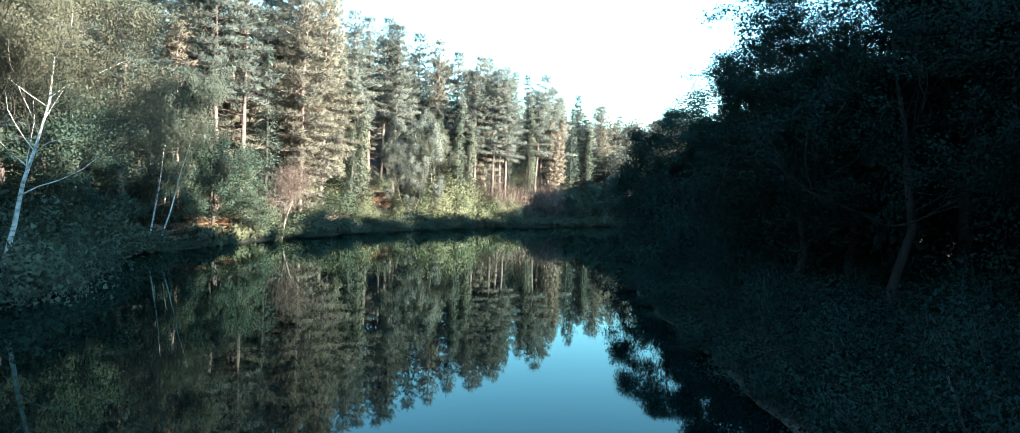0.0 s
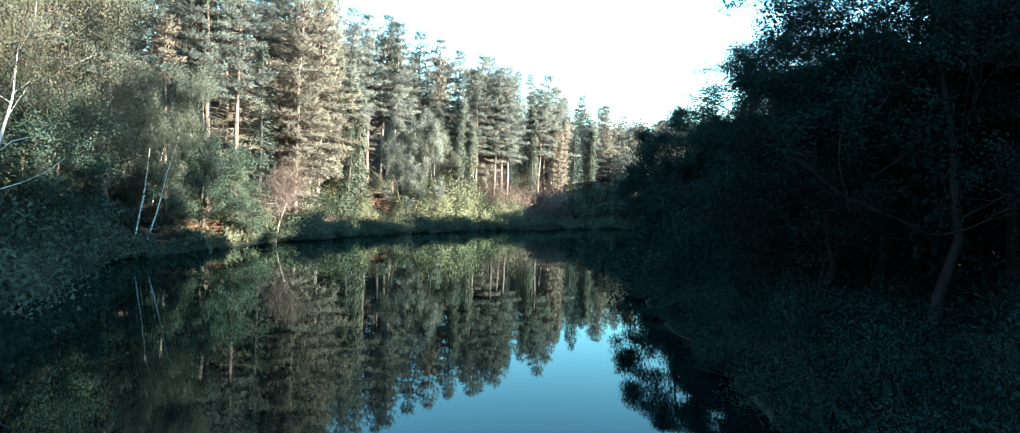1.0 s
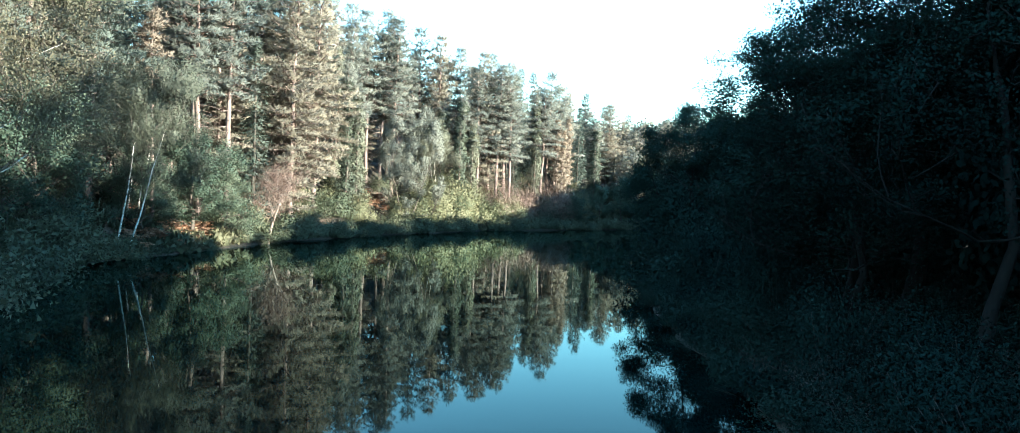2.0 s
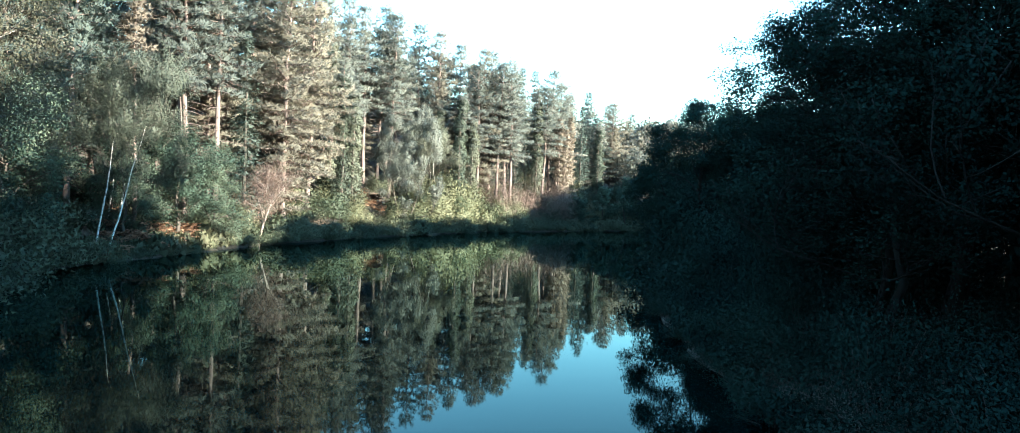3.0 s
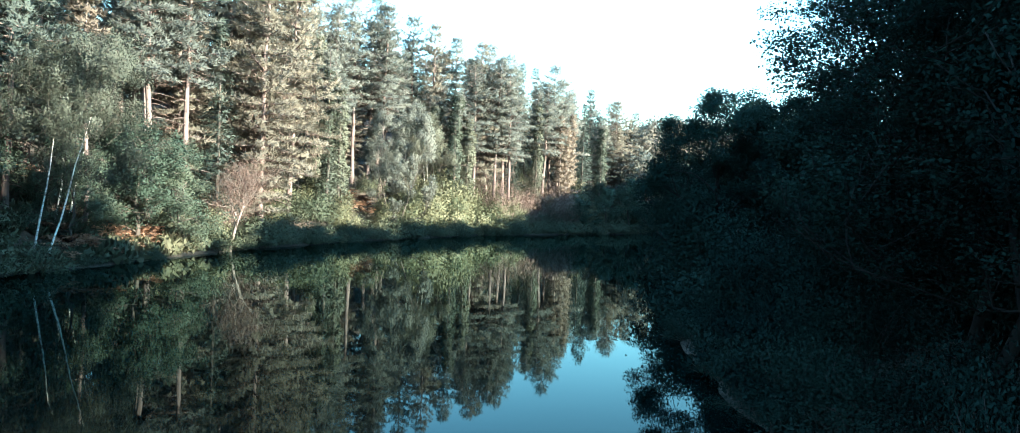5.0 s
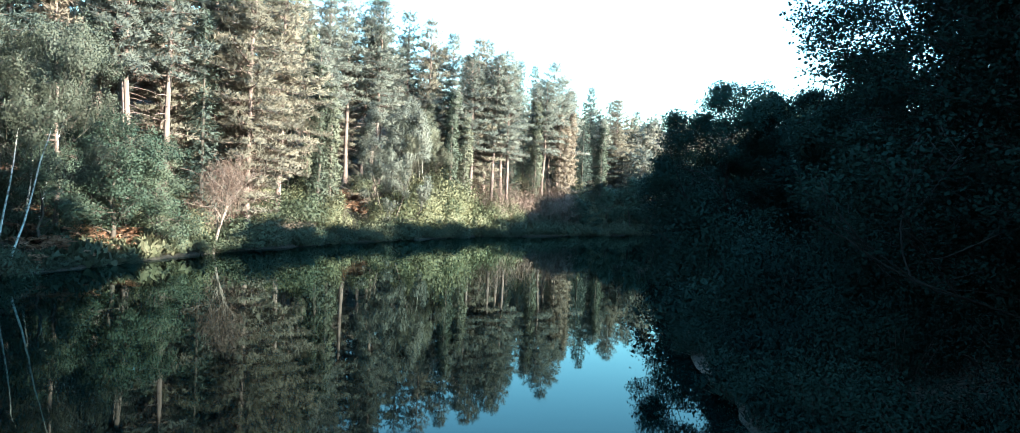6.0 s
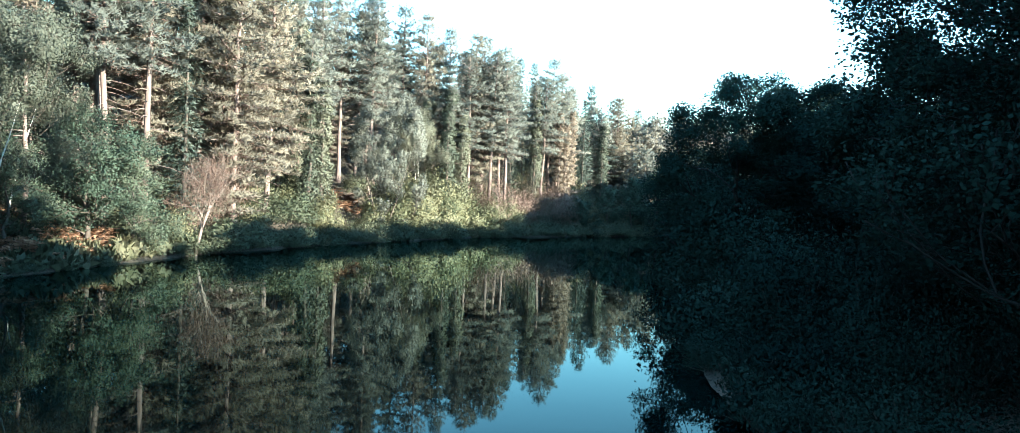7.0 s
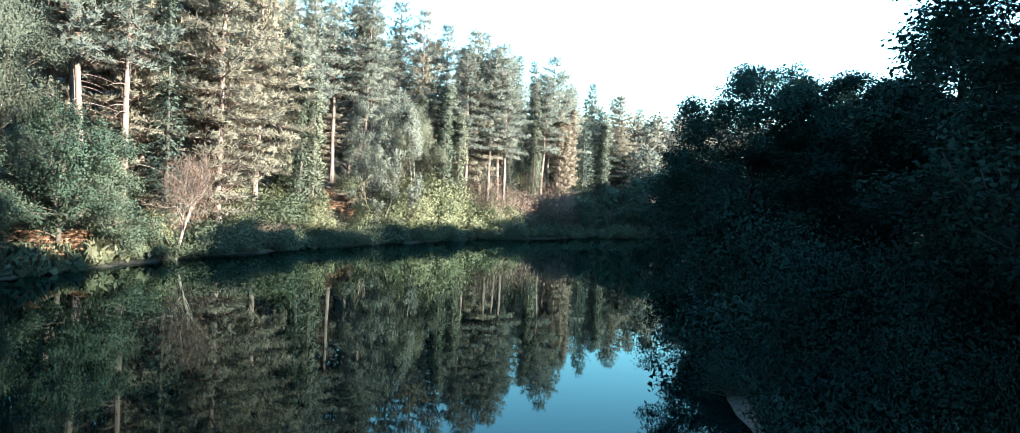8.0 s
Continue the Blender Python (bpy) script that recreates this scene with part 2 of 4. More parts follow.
# ---- building blocks for plants ----
class Geo:
    def __init__(self):
        self.v, self.f, self.n, self.soft = [], [], 0, []

    def tube(self, pts, radii, sides=6):
        pts = np.asarray(pts, float)
        k = len(pts)
        tang = np.gradient(pts, axis=0)
        tang /= np.linalg.norm(tang, axis=1)[:, None] + 1e-9
        ref = np.where(np.abs(tang[:, 2:3]) > 0.9, [[1.0, 0, 0]], [[0, 0, 1.0]])
        u = np.cross(tang, ref); u /= np.linalg.norm(u, axis=1)[:, None]
        w = np.cross(tang, u)
        a = np.arange(sides) * 2 * np.pi / sides
        ring = pts[:, None] + np.asarray(radii)[:, None, None] * (np.cos(a)[None, :, None] * u[:, None] + np.sin(a)[None, :, None] * w[:, None])
        self.v += ring.reshape(-1, 3).tolist()
        for i in range(k - 1):
            for j in range(sides):
                q = self.n + i * sides
                j2 = (j + 1) % sides
                self.f.append((q + j, q + j2, q + sides + j2, q + sides + j))
        self.f.append(tuple(self.n + (k - 1) * sides + j for j in range(sides)))
        self.n += k * sides

    def blades(self, c, d, s, length, width, tri=False, swell=None):
        """Leaves or needles: c their stalks, d the way they point, s the way they are broad; swell: the way the tuft round them bulges."""
        c, d, s = np.asarray(c), np.asarray(d), np.asarray(s)
        length, width = np.broadcast_to(length, len(c))[:, None], np.broadcast_to(width, len(c))[:, None]
        k, corners = len(c), 3 if tri else 4
        face = np.cross(s, d)
        if swell is not None:
            flip = np.where((face * swell).sum(1, keepdims=True) < 0, -1.0, 1.0)
            s, face = s * flip, face * flip
        if tri:
            v = np.stack([c - s * width / 2, c + s * width / 2, c + d * length], 1)
        else:
            m = c + d * length * 0.45
            v = np.stack([c, m + s * width / 2, c + d * length, m - s * width / 2], 1)
        self.v += v.reshape(-1, 3).tolist()
        self.f += (self.n + np.arange(k * corners)).reshape(-1, corners).tolist()
        if swell is not None:
            self.soft += np.repeat(unit(unit(face) * 0.22 + swell), corners, 0).tolist()
        self.n += k * corners

    def mesh(self, name, mat, smooth=False):
        soft = self.soft if len(self.soft) == self.n else None
        return make_mesh(name, self.v, self.f, mat, smooth or soft is not None, soft)


def unit(v):
    return v / (np.linalg.norm(v, axis=-1, keepdims=True) + 1e-9)


def rand_dirs(rng, n, up=0.0):
    d = rng.normal(size=(n, 3))
    d[:, 2] += up
    return unit(d)


def thing(name, parts, label, category, group=""):
    root, made = new(name), {}
    for pname, geo, mat, smooth in parts:
        if geo.n == 0:
            continue
        made[pname] = new(pname, geo.mesh(pname, mat, smooth))
        made[pname].parent = made["trunk"] if pname in ("branchwork", "ivy", "withered_foliage") else root
        if pname in ("branchwork", "withered_foliage", "stem_tangle"):
            tagged(made[pname], kind="stuff")
    return tagged(root, label, category, group)


class Stock:
    """One built plant and where it goes: the first place takes the built one, the others copies."""

    def __init__(self, root, tall):
        self.root, self.tall, self.used = root, tall, False

    def put(self, x, y, scale=1.0, turn=0.0, z=None, wide=None, lean=0.0, lean_to=0.0, label=""):
        z = ground_z(x, y) - 0.1 if z is None else z
        wide = scale if wide is None else wide
        m = pose(x, y, z) @ pose(0, 0, 0, 0, 0, lean_to) @ pose(0, 0, 0, 0, lean, 0) @ pose(0, 0, 0, 0, 0, turn - lean_to) @ Matrix.Diagonal((wide, wide, scale, 1))
        if not self.used:
            self.root.matrix_basis, self.used = m, True
            self.first = (wide, scale)
            ob = self.root
        else:
            fix = Matrix.Diagonal((1 / self.first[0], 1 / self.first[0], 1 / self.first[1], 1))
            ob = copy_thing(self.root, m @ fix)
        return tagged(ob, label)


def pine(seed, tall=21.0, base=0.45, reach=3.0, needles=PINE, lite=False, label="", ivy=0.0, sparse=1.0, dry=0.0, snags=14):
    """A plantation pine: whorls of level limbs with upturned ends, each twig ending in round tufts of needles."""
    rng = np.random.default_rng(seed)
    wood, limbs, green, old = Geo(), Geo(), Geo(), Geo()
    k = 10
    zs = np.linspace(0, tall * 0.985, k)
    bend = np.cumsum(rng.normal(0, 0.06, (k, 2)), 0)
    bend -= bend[0]
    spine = np.column_stack([bend, zs])
    r0 = 0.0085 * tall
    wood.tube(spine, r0 * (1.08 - zs / tall) ** 0.8 * np.where(zs < 0.5, 1.3, 1.0), 5 if lite else 8)
    at = lambda z: np.array([np.interp(z, zs, spine[:, 0]), np.interp(z, zs, spine[:, 1]), z])
    C, D, OUT, W = [], [], [], []
    z, turn = tall * base, rng.uniform(0, 6.28)
    while z < tall * 0.985:
        h = (z / tall - base) / (1 - base)
        prof = min(1.0, 0.55 + 2.0 * h) * (1 - h) ** 0.60 * min(1.0, 0.4 + 3.8 * (1 - h)) + 0.04
        m = int(rng.integers(5, 8))
        inner = 0 if lite or h > 0.72 else 3
        bare, vigour = rng.uniform(0, 6.28), rng.uniform(0.72, 1.08)
        for b in range(m + inner):
            a = turn + b * 6.283 / m + rng.normal(0, 0.22)
            L = reach * prof * vigour * rng.uniform(0.6, 1.2) * (1.0 if b < m else 0.42)
            if abs((a - bare + 3.14) % 6.283 - 3.14) < 0.45 and h < 0.8:
                L *= 0.4
            rise = 0.04 + 1.1 * h ** 3 + rng.normal(0, 0.11)
            t = np.linspace(0, 1, 6)
            pz = L * (rise * t - 0.30 * (1 - h) * t ** 2 + 0.20 * t ** 4)
            o = at(z + rng.normal(0, 0.14) + (0.0 if b < m else 0.45))
            way, side = np.array([np.cos(a), np.sin(a), 0.0]), np.array([-np.sin(a), np.cos(a), 0.0])
            br = o + way * (L * t)[:, None] + np.array([0, 0, 1.0]) * pz[:, None]
            if not lite and L > 1.0:
                limbs.tube(br, np.linspace(0.05, 0.012, 6), 3)
            n = max(3, int(L / (0.5 if lite else 0.29) * sparse))
            for i, u in enumerate(np.linspace(0.16, 1.0, n)):
                p = np.array([np.interp(u, t, br[:, c]) for c in range(3)])
                reach2 = min(0.14 + 0.12 * L + 0.30 * L * (1.05 - u), 0.2 + 0.9 * u) * rng.uniform(0.6, 1.1)
                for sgn in ((-1, 1) if u < 0.96 else (0,)):
                    td = unit(way * 0.8 + side * sgn * 0.8 + np.array([0, 0, 0.12]))
                    for w in (np.linspace(1.0, 0.35, max(1, int(reach2 / (0.6 if lite else 0.36)))) if sgn else (0.25,)):
                        C.append(p + td * reach2 * w + [0, 0, rng.normal(0, 0.05)])
                        D.append(unit(td + np.array([0, 0, 0.55])))
                        OUT.append(way)
                if dry and h < 0.5 and u < 0.75 and rng.random() < dry * (1.3 - 2 * h):
                    W.append(p)
        turn += rng.uniform(0.3, 0.9)
        z += 0.92 * rng.uniform(0.75, 1.25) * (1.0 if h < 0.85 else 0.72)
    for u in (-0.4, -0.05, 0.3):  # the leader
        C.append(at(tall * 0.985) + [0, 0, u]); D.append(np.array([0, 0, 1.0])); OUT.append(np.array([0, 0, 1.0]))
    C, D, OUT = np.array(C), np.array(D), np.array(OUT)
    slim = np.interp(C[:, 2] / tall, [0.88, 1.0], [1.0, 0.7])
    per, big = (7, 1.5) if lite else (12, 1.08)
    n = len(C) * per
    c = np.repeat(C, per, 0) + rng.normal(0, 0.07, (n, 3))
    d = unit(np.repeat(D, per, 0) * 0.8 + rng.normal(0, 0.62, (n, 3)))
    swell = unit(d * 0.4 + np.repeat(OUT, per, 0) * 0.7 + [0, 0, 0.45])
    green.blades(c, d, unit(np.cross(d, rand_dirs(rng, n))), rng.uniform(0.20, 0.36, n) * big * np.repeat(slim, per) ** 0.5, rng.uniform(0.055, 0.09, n) * big * np.repeat(slim, per), tri=True, swell=swell)
    if W:
        n = len(W) * 9
        c = np.repeat(np.array(W), 9, 0) + rng.normal(0, 0.16, (n, 3))
        d = unit(rng.normal(0, 1, (n, 3)) + [0, 0, -0.7])
        old.blades(c, d, unit(np.cross(d, rand_dirs(rng, n))), rng.uniform(0.2, 0.42, n), rng.uniform(0.03, 0.06, n), tri=True, swell=unit(d + [0, 0, 0.8]))
    # dead snags under the crown
    for i in range(3 if lite else snags):
        zz = tall * rng.uniform(0.10, base + 0.08)
        a, L = rng.uniform(0, 6.28), rng.uniform(0.5, 2.0)
        t = np.linspace(0, 1, 4)
        limbs.tube(at(zz) + np.column_stack([np.cos(a) * L * t, np.sin(a) * L * t, L * (0.1 * t - 0.3 * t * t)]), np.linspace(0.035, 0.010, 4), 3)
    parts = [("trunk", wood, PINE_BARK, True), ("branchwork", limbs, PINE_BARK, True), ("crown", green, needles, False), ("withered_foliage", old, DRY, False)]
    if ivy > 0:
        leaf = Geo()
        n = int(ivy * 560)
        z = rng.uniform(0, 1, n) ** 0.9 * ivy
        a = rng.uniform(0, 6.28, n)
        lump = 0.70 + 0.30 * np.sin(z * 1.9 + a) + 0.26 * np.sin(z * 4.3 + 2 * a + 1) + 0.2 * np.sin(z * 0.8 - a)
        rad = (0.30 + 0.80 * np.clip(lump, 0, 2) * (1 - 0.55 * z / ivy)) * rng.uniform(0.6, 1.08, n)
        o = np.column_stack([np.interp(z, zs, spine[:, 0]), np.interp(z, zs, spine[:, 1]), z])
        outw = np.column_stack([np.cos(a), np.sin(a), np.zeros(n)])
        d = unit(outw * 0.6 + np.array([0, 0, -0.5]) + rng.normal(0, 0.5, (n, 3)))
        leaf.blades(o + outw * rad[:, None], d, unit(np.cross(d, rand_dirs(rng, n))), rng.uniform(0.13, 0.25, n), rng.uniform(0.10, 0.19, n), swell=unit(outw + rng.normal(0, 0.25, (n, 3)) + [0, 0, 0.25]))
        parts.append(("ivy", leaf, IVY, False))
    return Stock(thing("pine_tree", parts, label or "tall pine with a bare pinkish trunk and layered grey-green crown", "pine tree", "pines on the bank"), tall)


def spruce(seed, tall=16.0, reach=2.0, mat=SPRUCE, label=""):
    rng = np.random.default_rng(seed)
    wood, green = Geo(), Geo()
    zs = np.linspace(0, tall, 6)
    wood.tube(np.column_stack([zs * 0, zs * 0, zs]), 0.011 * tall * (1.03 - zs / tall), 6)
    C, D, turn, z = [], [], 0.0, tall * 0.06
    while z < tall:
        h = z / tall
        for b in range(6):
            turn += 2.4 + rng.normal(0, 0.3)
            L = reach * (1 - h) ** 0.8 * rng.uniform(0.75, 1.1) + 0.1
            for u in np.linspace(0.2, 1, max(2, int(L / 0.26))):
                side = np.array([-np.sin(turn), np.cos(turn), 0])
                C.append(np.array([np.cos(turn) * L * u, np.sin(turn) * L * u, z - 0.30 * L * u + 0.12 * L * u * u]) + side * rng.normal(0, 0.22 * L * (1.1 - u)))
                D.append(np.array([np.cos(turn), np.sin(turn), -0.35]))
        z += 0.36
    C, D = np.array(C), np.array(D)
    c = np.repeat(C, 6, 0) + rng.normal(0, 0.08, (len(C) * 6, 3))
    d = unit(np.repeat(D, 6, 0) + rng.normal(0, 0.5, c.shape))
    radial = unit(c * [1, 1, 0])
    green.blades(c, d, unit(np.cross(d, rand_dirs(rng, len(d)))), rng.uniform(0.18, 0.34, len(c)), rng.uniform(0.06, 0.11, len(c)), tri=True, swell=unit(radial * 0.7 + d * 0.5 + [0, 0, 0.5]))
    return Stock(thing("spruce_tree", [("trunk", wood, DARK_BARK, True), ("crown", green, mat, False)],
                       label or "narrow dark spruce tapering to a pointed top", "spruce tree", "spruces among the pines"), tall)


def branching(rng, wood, start, direction, length, radius, levels, tips, gnarl=0.25, spread=0.7, up=0.15, kids=3, sides=6, thin=0.012, shell=None, twigs=None):
    n = 5
    pts, d = [np.array(start, float)], unit(np.array(direction, float))
    for i in range(n - 1):
        d = unit(d + rng.normal(0, gnarl, 3) * 0.5 + np.array([0, 0, up * 0.3]))
        pts.append(pts[-1] + d * length / (n - 1))
    pts = np.array(pts)
    if shell is not None:
        q = (pts - shell[0]) / shell[1]
        q /= np.maximum(np.linalg.norm(q, axis=1, keepdims=True), 1.0)
        pts = shell[0] + q * shell[1] + np.linspace(0, 1, n)[:, None] * rng.normal(0, 0.12, 3)
    wood.tube(pts, np.linspace(radius, max(radius * 0.55, thin), n), sides)
    if levels == 0:
        tips.append((pts[-1], d)); tips.append((pts[2], d))
        return
    for k in range(kids + (1 if levels > 1 else 0)):
        u = rng.uniform(0.45, 1.0) if k else 1.0
        o = pts[0] + (pts[-1] - pts[0]) * u if u < 1 else pts[-1]
        o = np.array([np.interp(u, np.linspace(0, 1, n), pts[:, c]) for c in range(3)])
        nd = unit(d + rng.normal(0, spread, 3) + np.array([0, 0, up]))
        branching(rng, twigs or wood, o, nd, length * rng.uniform(0.55, 0.8), radius * 0.55, levels - 1, tips, gnarl, spread, up, kids, max(3, sides - 1), thin, shell)


def broadleaf(seed, name="alder_tree", tall=13.0, leaves=16000, leaf=0.13, mat=SHADELEAF, wood_mat=DARK_BARK, stems=1, lean=(0, 0), clump=0.55, levels=3,
              clear=0.2, spread=0.75, droop=0.0, label="", category="tree", group="", stem_r=0.018, fork=0.28, limb=0.42, aspect=0.65, flat=1.0, up=0.12, limb_mat=None, dome=None, stem_ways=None, pale_limbs=False):
    rng = np.random.default_rng(seed)
    wood, limbs, green, tips = Geo(), Geo(), Geo(), []
    shell = None if dome is None else (np.array([lean[0] * dome[0], lean[1] * dome[0], dome[0]]), np.array([dome[1], dome[1], dome[2]]))
    for s in range(stems):
        a = s * 6.28 / stems + rng.uniform(0, 1)
        d = np.array([lean[0], lean[1], 1.0]) + (np.array([np.cos(a), np.sin(a), 0]) * fork if stems > 1 else 0)
        if stem_ways:
            d, a = np.array([*stem_ways[s], 1.0]), math.pi * (s + 1)
        r = stem_r * tall * (0.75 if stems > 1 else 1)
        k = 7
        t = np.linspace(0, 1, k)
        sp = np.array([np.cos(a), np.sin(a), 0]) * ((0.4 if stem_ways else 0.25) if stems > 1 else 0) + t[:, None] * unit(d) * tall * 0.72 + np.cumsum(rng.normal(0, 0.10, (k, 3)), 0) * np.minimum(t * 3, 1)[:, None]
        wood.tube(sp, r * (1.12 - t) ** 0.8 * np.where(t < 0.02, 1.35, 1), 8)
        n = int(11 / stems ** 0.5)
        for i in range(n):
            u = clear + (1 - clear) * (i + rng.uniform(0, 0.9)) / n
            o = np.array([np.interp(u, t, sp[:, c]) for c in range(3)])
            aa = i * 2.4 + rng.normal(0, 0.4)
            L = tall * 0.27 * (1.15 - 0.75 * abs(u - 0.45)) * rng.uniform(0.75, 1.15)
            branching(rng, wood if pale_limbs else limbs, o, (np.cos(aa), np.sin(aa), 0.25 + 0.8 * u), L, r * limb * (1.15 - u), levels - 1, tips, 0.3, spread, up, shell=shell, twigs=limbs)
        branching(rng, limbs, sp[-1], unit(d), tall * 0.2, r * 0.3, levels - 1, tips, 0.3, spread, 0.2, shell=shell)
    P, Q = np.array([a for a, b in tips]), np.array([b for a, b in tips])
    pick = rng.integers(0, len(P), leaves)
    c = P[pick] + rand_dirs(rng, leaves) * (clump * 1.75 * rng.uniform(0, 1, (leaves, 1)) ** 0.55) * [1, 1, 0.8 * flat]
    if droop > 0:
        c[:, 2] -= rng.uniform(0, 1, leaves) ** 1.3 * droop * (0.5 + 0.5 * np.sin(pick * 1.7) ** 2)
        strand = np.floor(rng.uniform(0, 4, leaves))
        c[:, :2] = P[pick][:, :2] + np.column_stack([np.cos(pick * 2.1 + strand * 1.57), np.sin(pick * 2.1 + strand * 1.57)]) * clump * 0.8 + rng.normal(0, 0.09, (leaves, 2))
    c[:, 2] = np.maximum(c[:, 2], 0.15)
    d = unit(rng.normal(0, 1, (leaves, 3)) + [0, 0, -0.4 - (1.0 if droop else 0)])
    s = unit(np.cross(d, rand_dirs(rng, leaves)))
    L = rng.uniform(0.65, 1.35, leaves) * leaf
    heart = P.mean(0)
    swell = unit(unit(c - P[pick]) * (0.5 if droop else 0.8) + unit((c - heart) / np.maximum(P.std(0), 0.3)) * 0.7 + [0, 0, 0.2])
    green.blades(c, d, s, L, L * aspect, swell=swell)
    top = float(np.percentile(c[:, 2], 99.7))
    return Stock(thing(name, [("trunk", wood, wood_mat, True), ("branchwork", limbs, limb_mat or wood_mat, True), ("crown", green, mat, False)], label, category, group), top)


def shrub(seed, name="bramble_bush", tall=1.8, wide=1.6, leaves=2600, leaf=0.13, mat=BRAMBLE, label="", category="bush", group="bank bushes", stem_mat=DARK_BARK, up=0.0, aspect=0.7):
    rng = np.random.default_rng(seed)
    wood, green = Geo(), Geo()
    heads = []
    for i in range(14):
        a, r = rng.uniform(0, 6.28), wide * math.sqrt(rng.uniform(0, 1))
        h = tall * math.sqrt(max(0.05, 1 - (r / wide) ** 2)) * rng.uniform(0.65, 1.08)
        e = np.array([np.cos(a) * r, np.sin(a) * r, h])
        b = e * [0.25, 0.25, 0]
        t = np.linspace(0, 1, 4)[:, None]
        wood.tube(b + (e - b) * t + np.array([0, 0, 0.25 * h]) * (t - t * t), np.linspace(0.022, 0.008, 4), 3)
        heads += [e, b + (e - b) * 0.75 + [0, 0, 0.05 * h], b + (e - b) * 0.5]
    H = np.array(heads)
    k = rng.integers(0, len(H), leaves)
    c = H[k] + rng.normal(0, 1, (leaves, 3)) * [0.24 * wide, 0.24 * wide, 0.16 * tall]
    c[:, 2] = np.abs(c[:, 2]) + 0.03
    d = unit(rng.normal(0, 1, (leaves, 3)) + [0, 0, up])
    L = rng.uniform(0.6, 1.4, leaves) * leaf
    swell = unit(unit(c - H[k]) * 0.7 + unit(c - [0, 0, tall * 0.25]) * 0.8 + [0, 0, 0.2])
    green.blades(c, d, unit(np.cross(d, rand_dirs(rng, leaves))), L, L * aspect, tri=True, swell=swell)
    return Stock(thing(name, [("stem_tangle", wood, stem_mat, True), ("foliage", green, mat, False)], label, category, group), tall)


def fern(seed, mat=BRACKEN, label="", tall=1.1):
    rng = np.random.default_rng(seed)
    wood, green = Geo(), Geo()
    for i in range(16):
        a, L = rng.uniform(0, 6.28), tall * rng.uniform(0.8, 1.5)
        o = np.array([*rng.normal(0, 0.45, 2), 0.0])
        t = np.linspace(0, 1, 7)
        p = o + np.column_stack([np.cos(a) * L * 0.75 * t, np.sin(a) * L * 0.75 * t, L * (1.25 * t - 0.75 * t * t)])
        wood.tube(p, np.linspace(0.012, 0.004, 7), 3)
        tt = np.repeat(np.linspace(0.25, 1, 14), 2)
        c = np.column_stack([np.interp(tt, t, p[:, k]) for k in range(3)])
        sgn = np.tile([1, -1], 14)[:, None]
        d = unit(np.array([-np.sin(a), np.cos(a), 0]) * sgn + np.array([np.cos(a), np.sin(a), 0.0]) * 0.5 + rng.normal(0, 0.15, (28, 3)))
        green.blades(c, d, unit(np.cross(d, rand_dirs(rng, 28, 2.0))), 0.34 * (1.1 - tt) * tall + 0.04, 0.11)
    return Stock(thing("bracken_fern", [("stalk_tuft", wood, DARK_BARK, True), ("frond_crown", green, mat, False)], label, "fern", "bracken on the slope"), tall)


def bare_tree(seed, tall=7.0, label=""):
    rng = np.random.default_rng(seed)
    wood, twig, tips = Geo(), Geo(), []
    t = np.linspace(0, 1, 6)
    sp = np.column_stack([0.9 * t * t, 0.2 * np.sin(t * 3), tall * 0.55 * t])
    wood.tube(sp, np.linspace(0.13, 0.06, 6), 7)
    for i in range(9):
        u = 0.45 + 0.55 * i / 8
        o = np.array([np.interp(u, t, sp[:, k]) for k in range(3)])
        a = i * 2.4
        branching(rng, wood, o, (np.cos(a) * 0.7, np.sin(a) * 0.7, 1.0), tall * 0.27, 0.04, 2, tips, 0.25, 0.5, 0.3, 3, 4, 0.008)
    P = np.array([a for a, b in tips])
    k = rng.integers(0, len(P), 4200)
    c = P[k] + rng.normal(0, 0.28, (4200, 3))
    d = rand_dirs(rng, 4200, 0.6)
    twig.blades(c, d, unit(np.cross(d, rand_dirs(rng, 4200))), rng.uniform(0.15, 0.4, 4200), 0.025)
    return Stock(thing("leafless_tree", [("trunk", wood, GREY_BARK, True), ("twig_crown", twig, DRY, False)], label, "tree"), tall)


# ---- left bank: the plantation ----
def shore_point(s, off):
    """A point off metres behind the left shore, s metres along it."""
    pts = np.array(LEFT_SHORE, float)
    seg = np.hypot(*np.diff(pts, axis=0).T)
    cum = np.concatenate([[0], np.cumsum(seg)])
    s = min(max(s, 0), cum[-1] - 1e-3)
    i = int(np.searchsorted(cum, s, side="right") - 1)
    t = (pts[i + 1] - pts[i]) / seg[i]
    p = pts[i] + t * (s - cum[i])
    return p[0] - t[1] * off, p[1] + t[0] * off


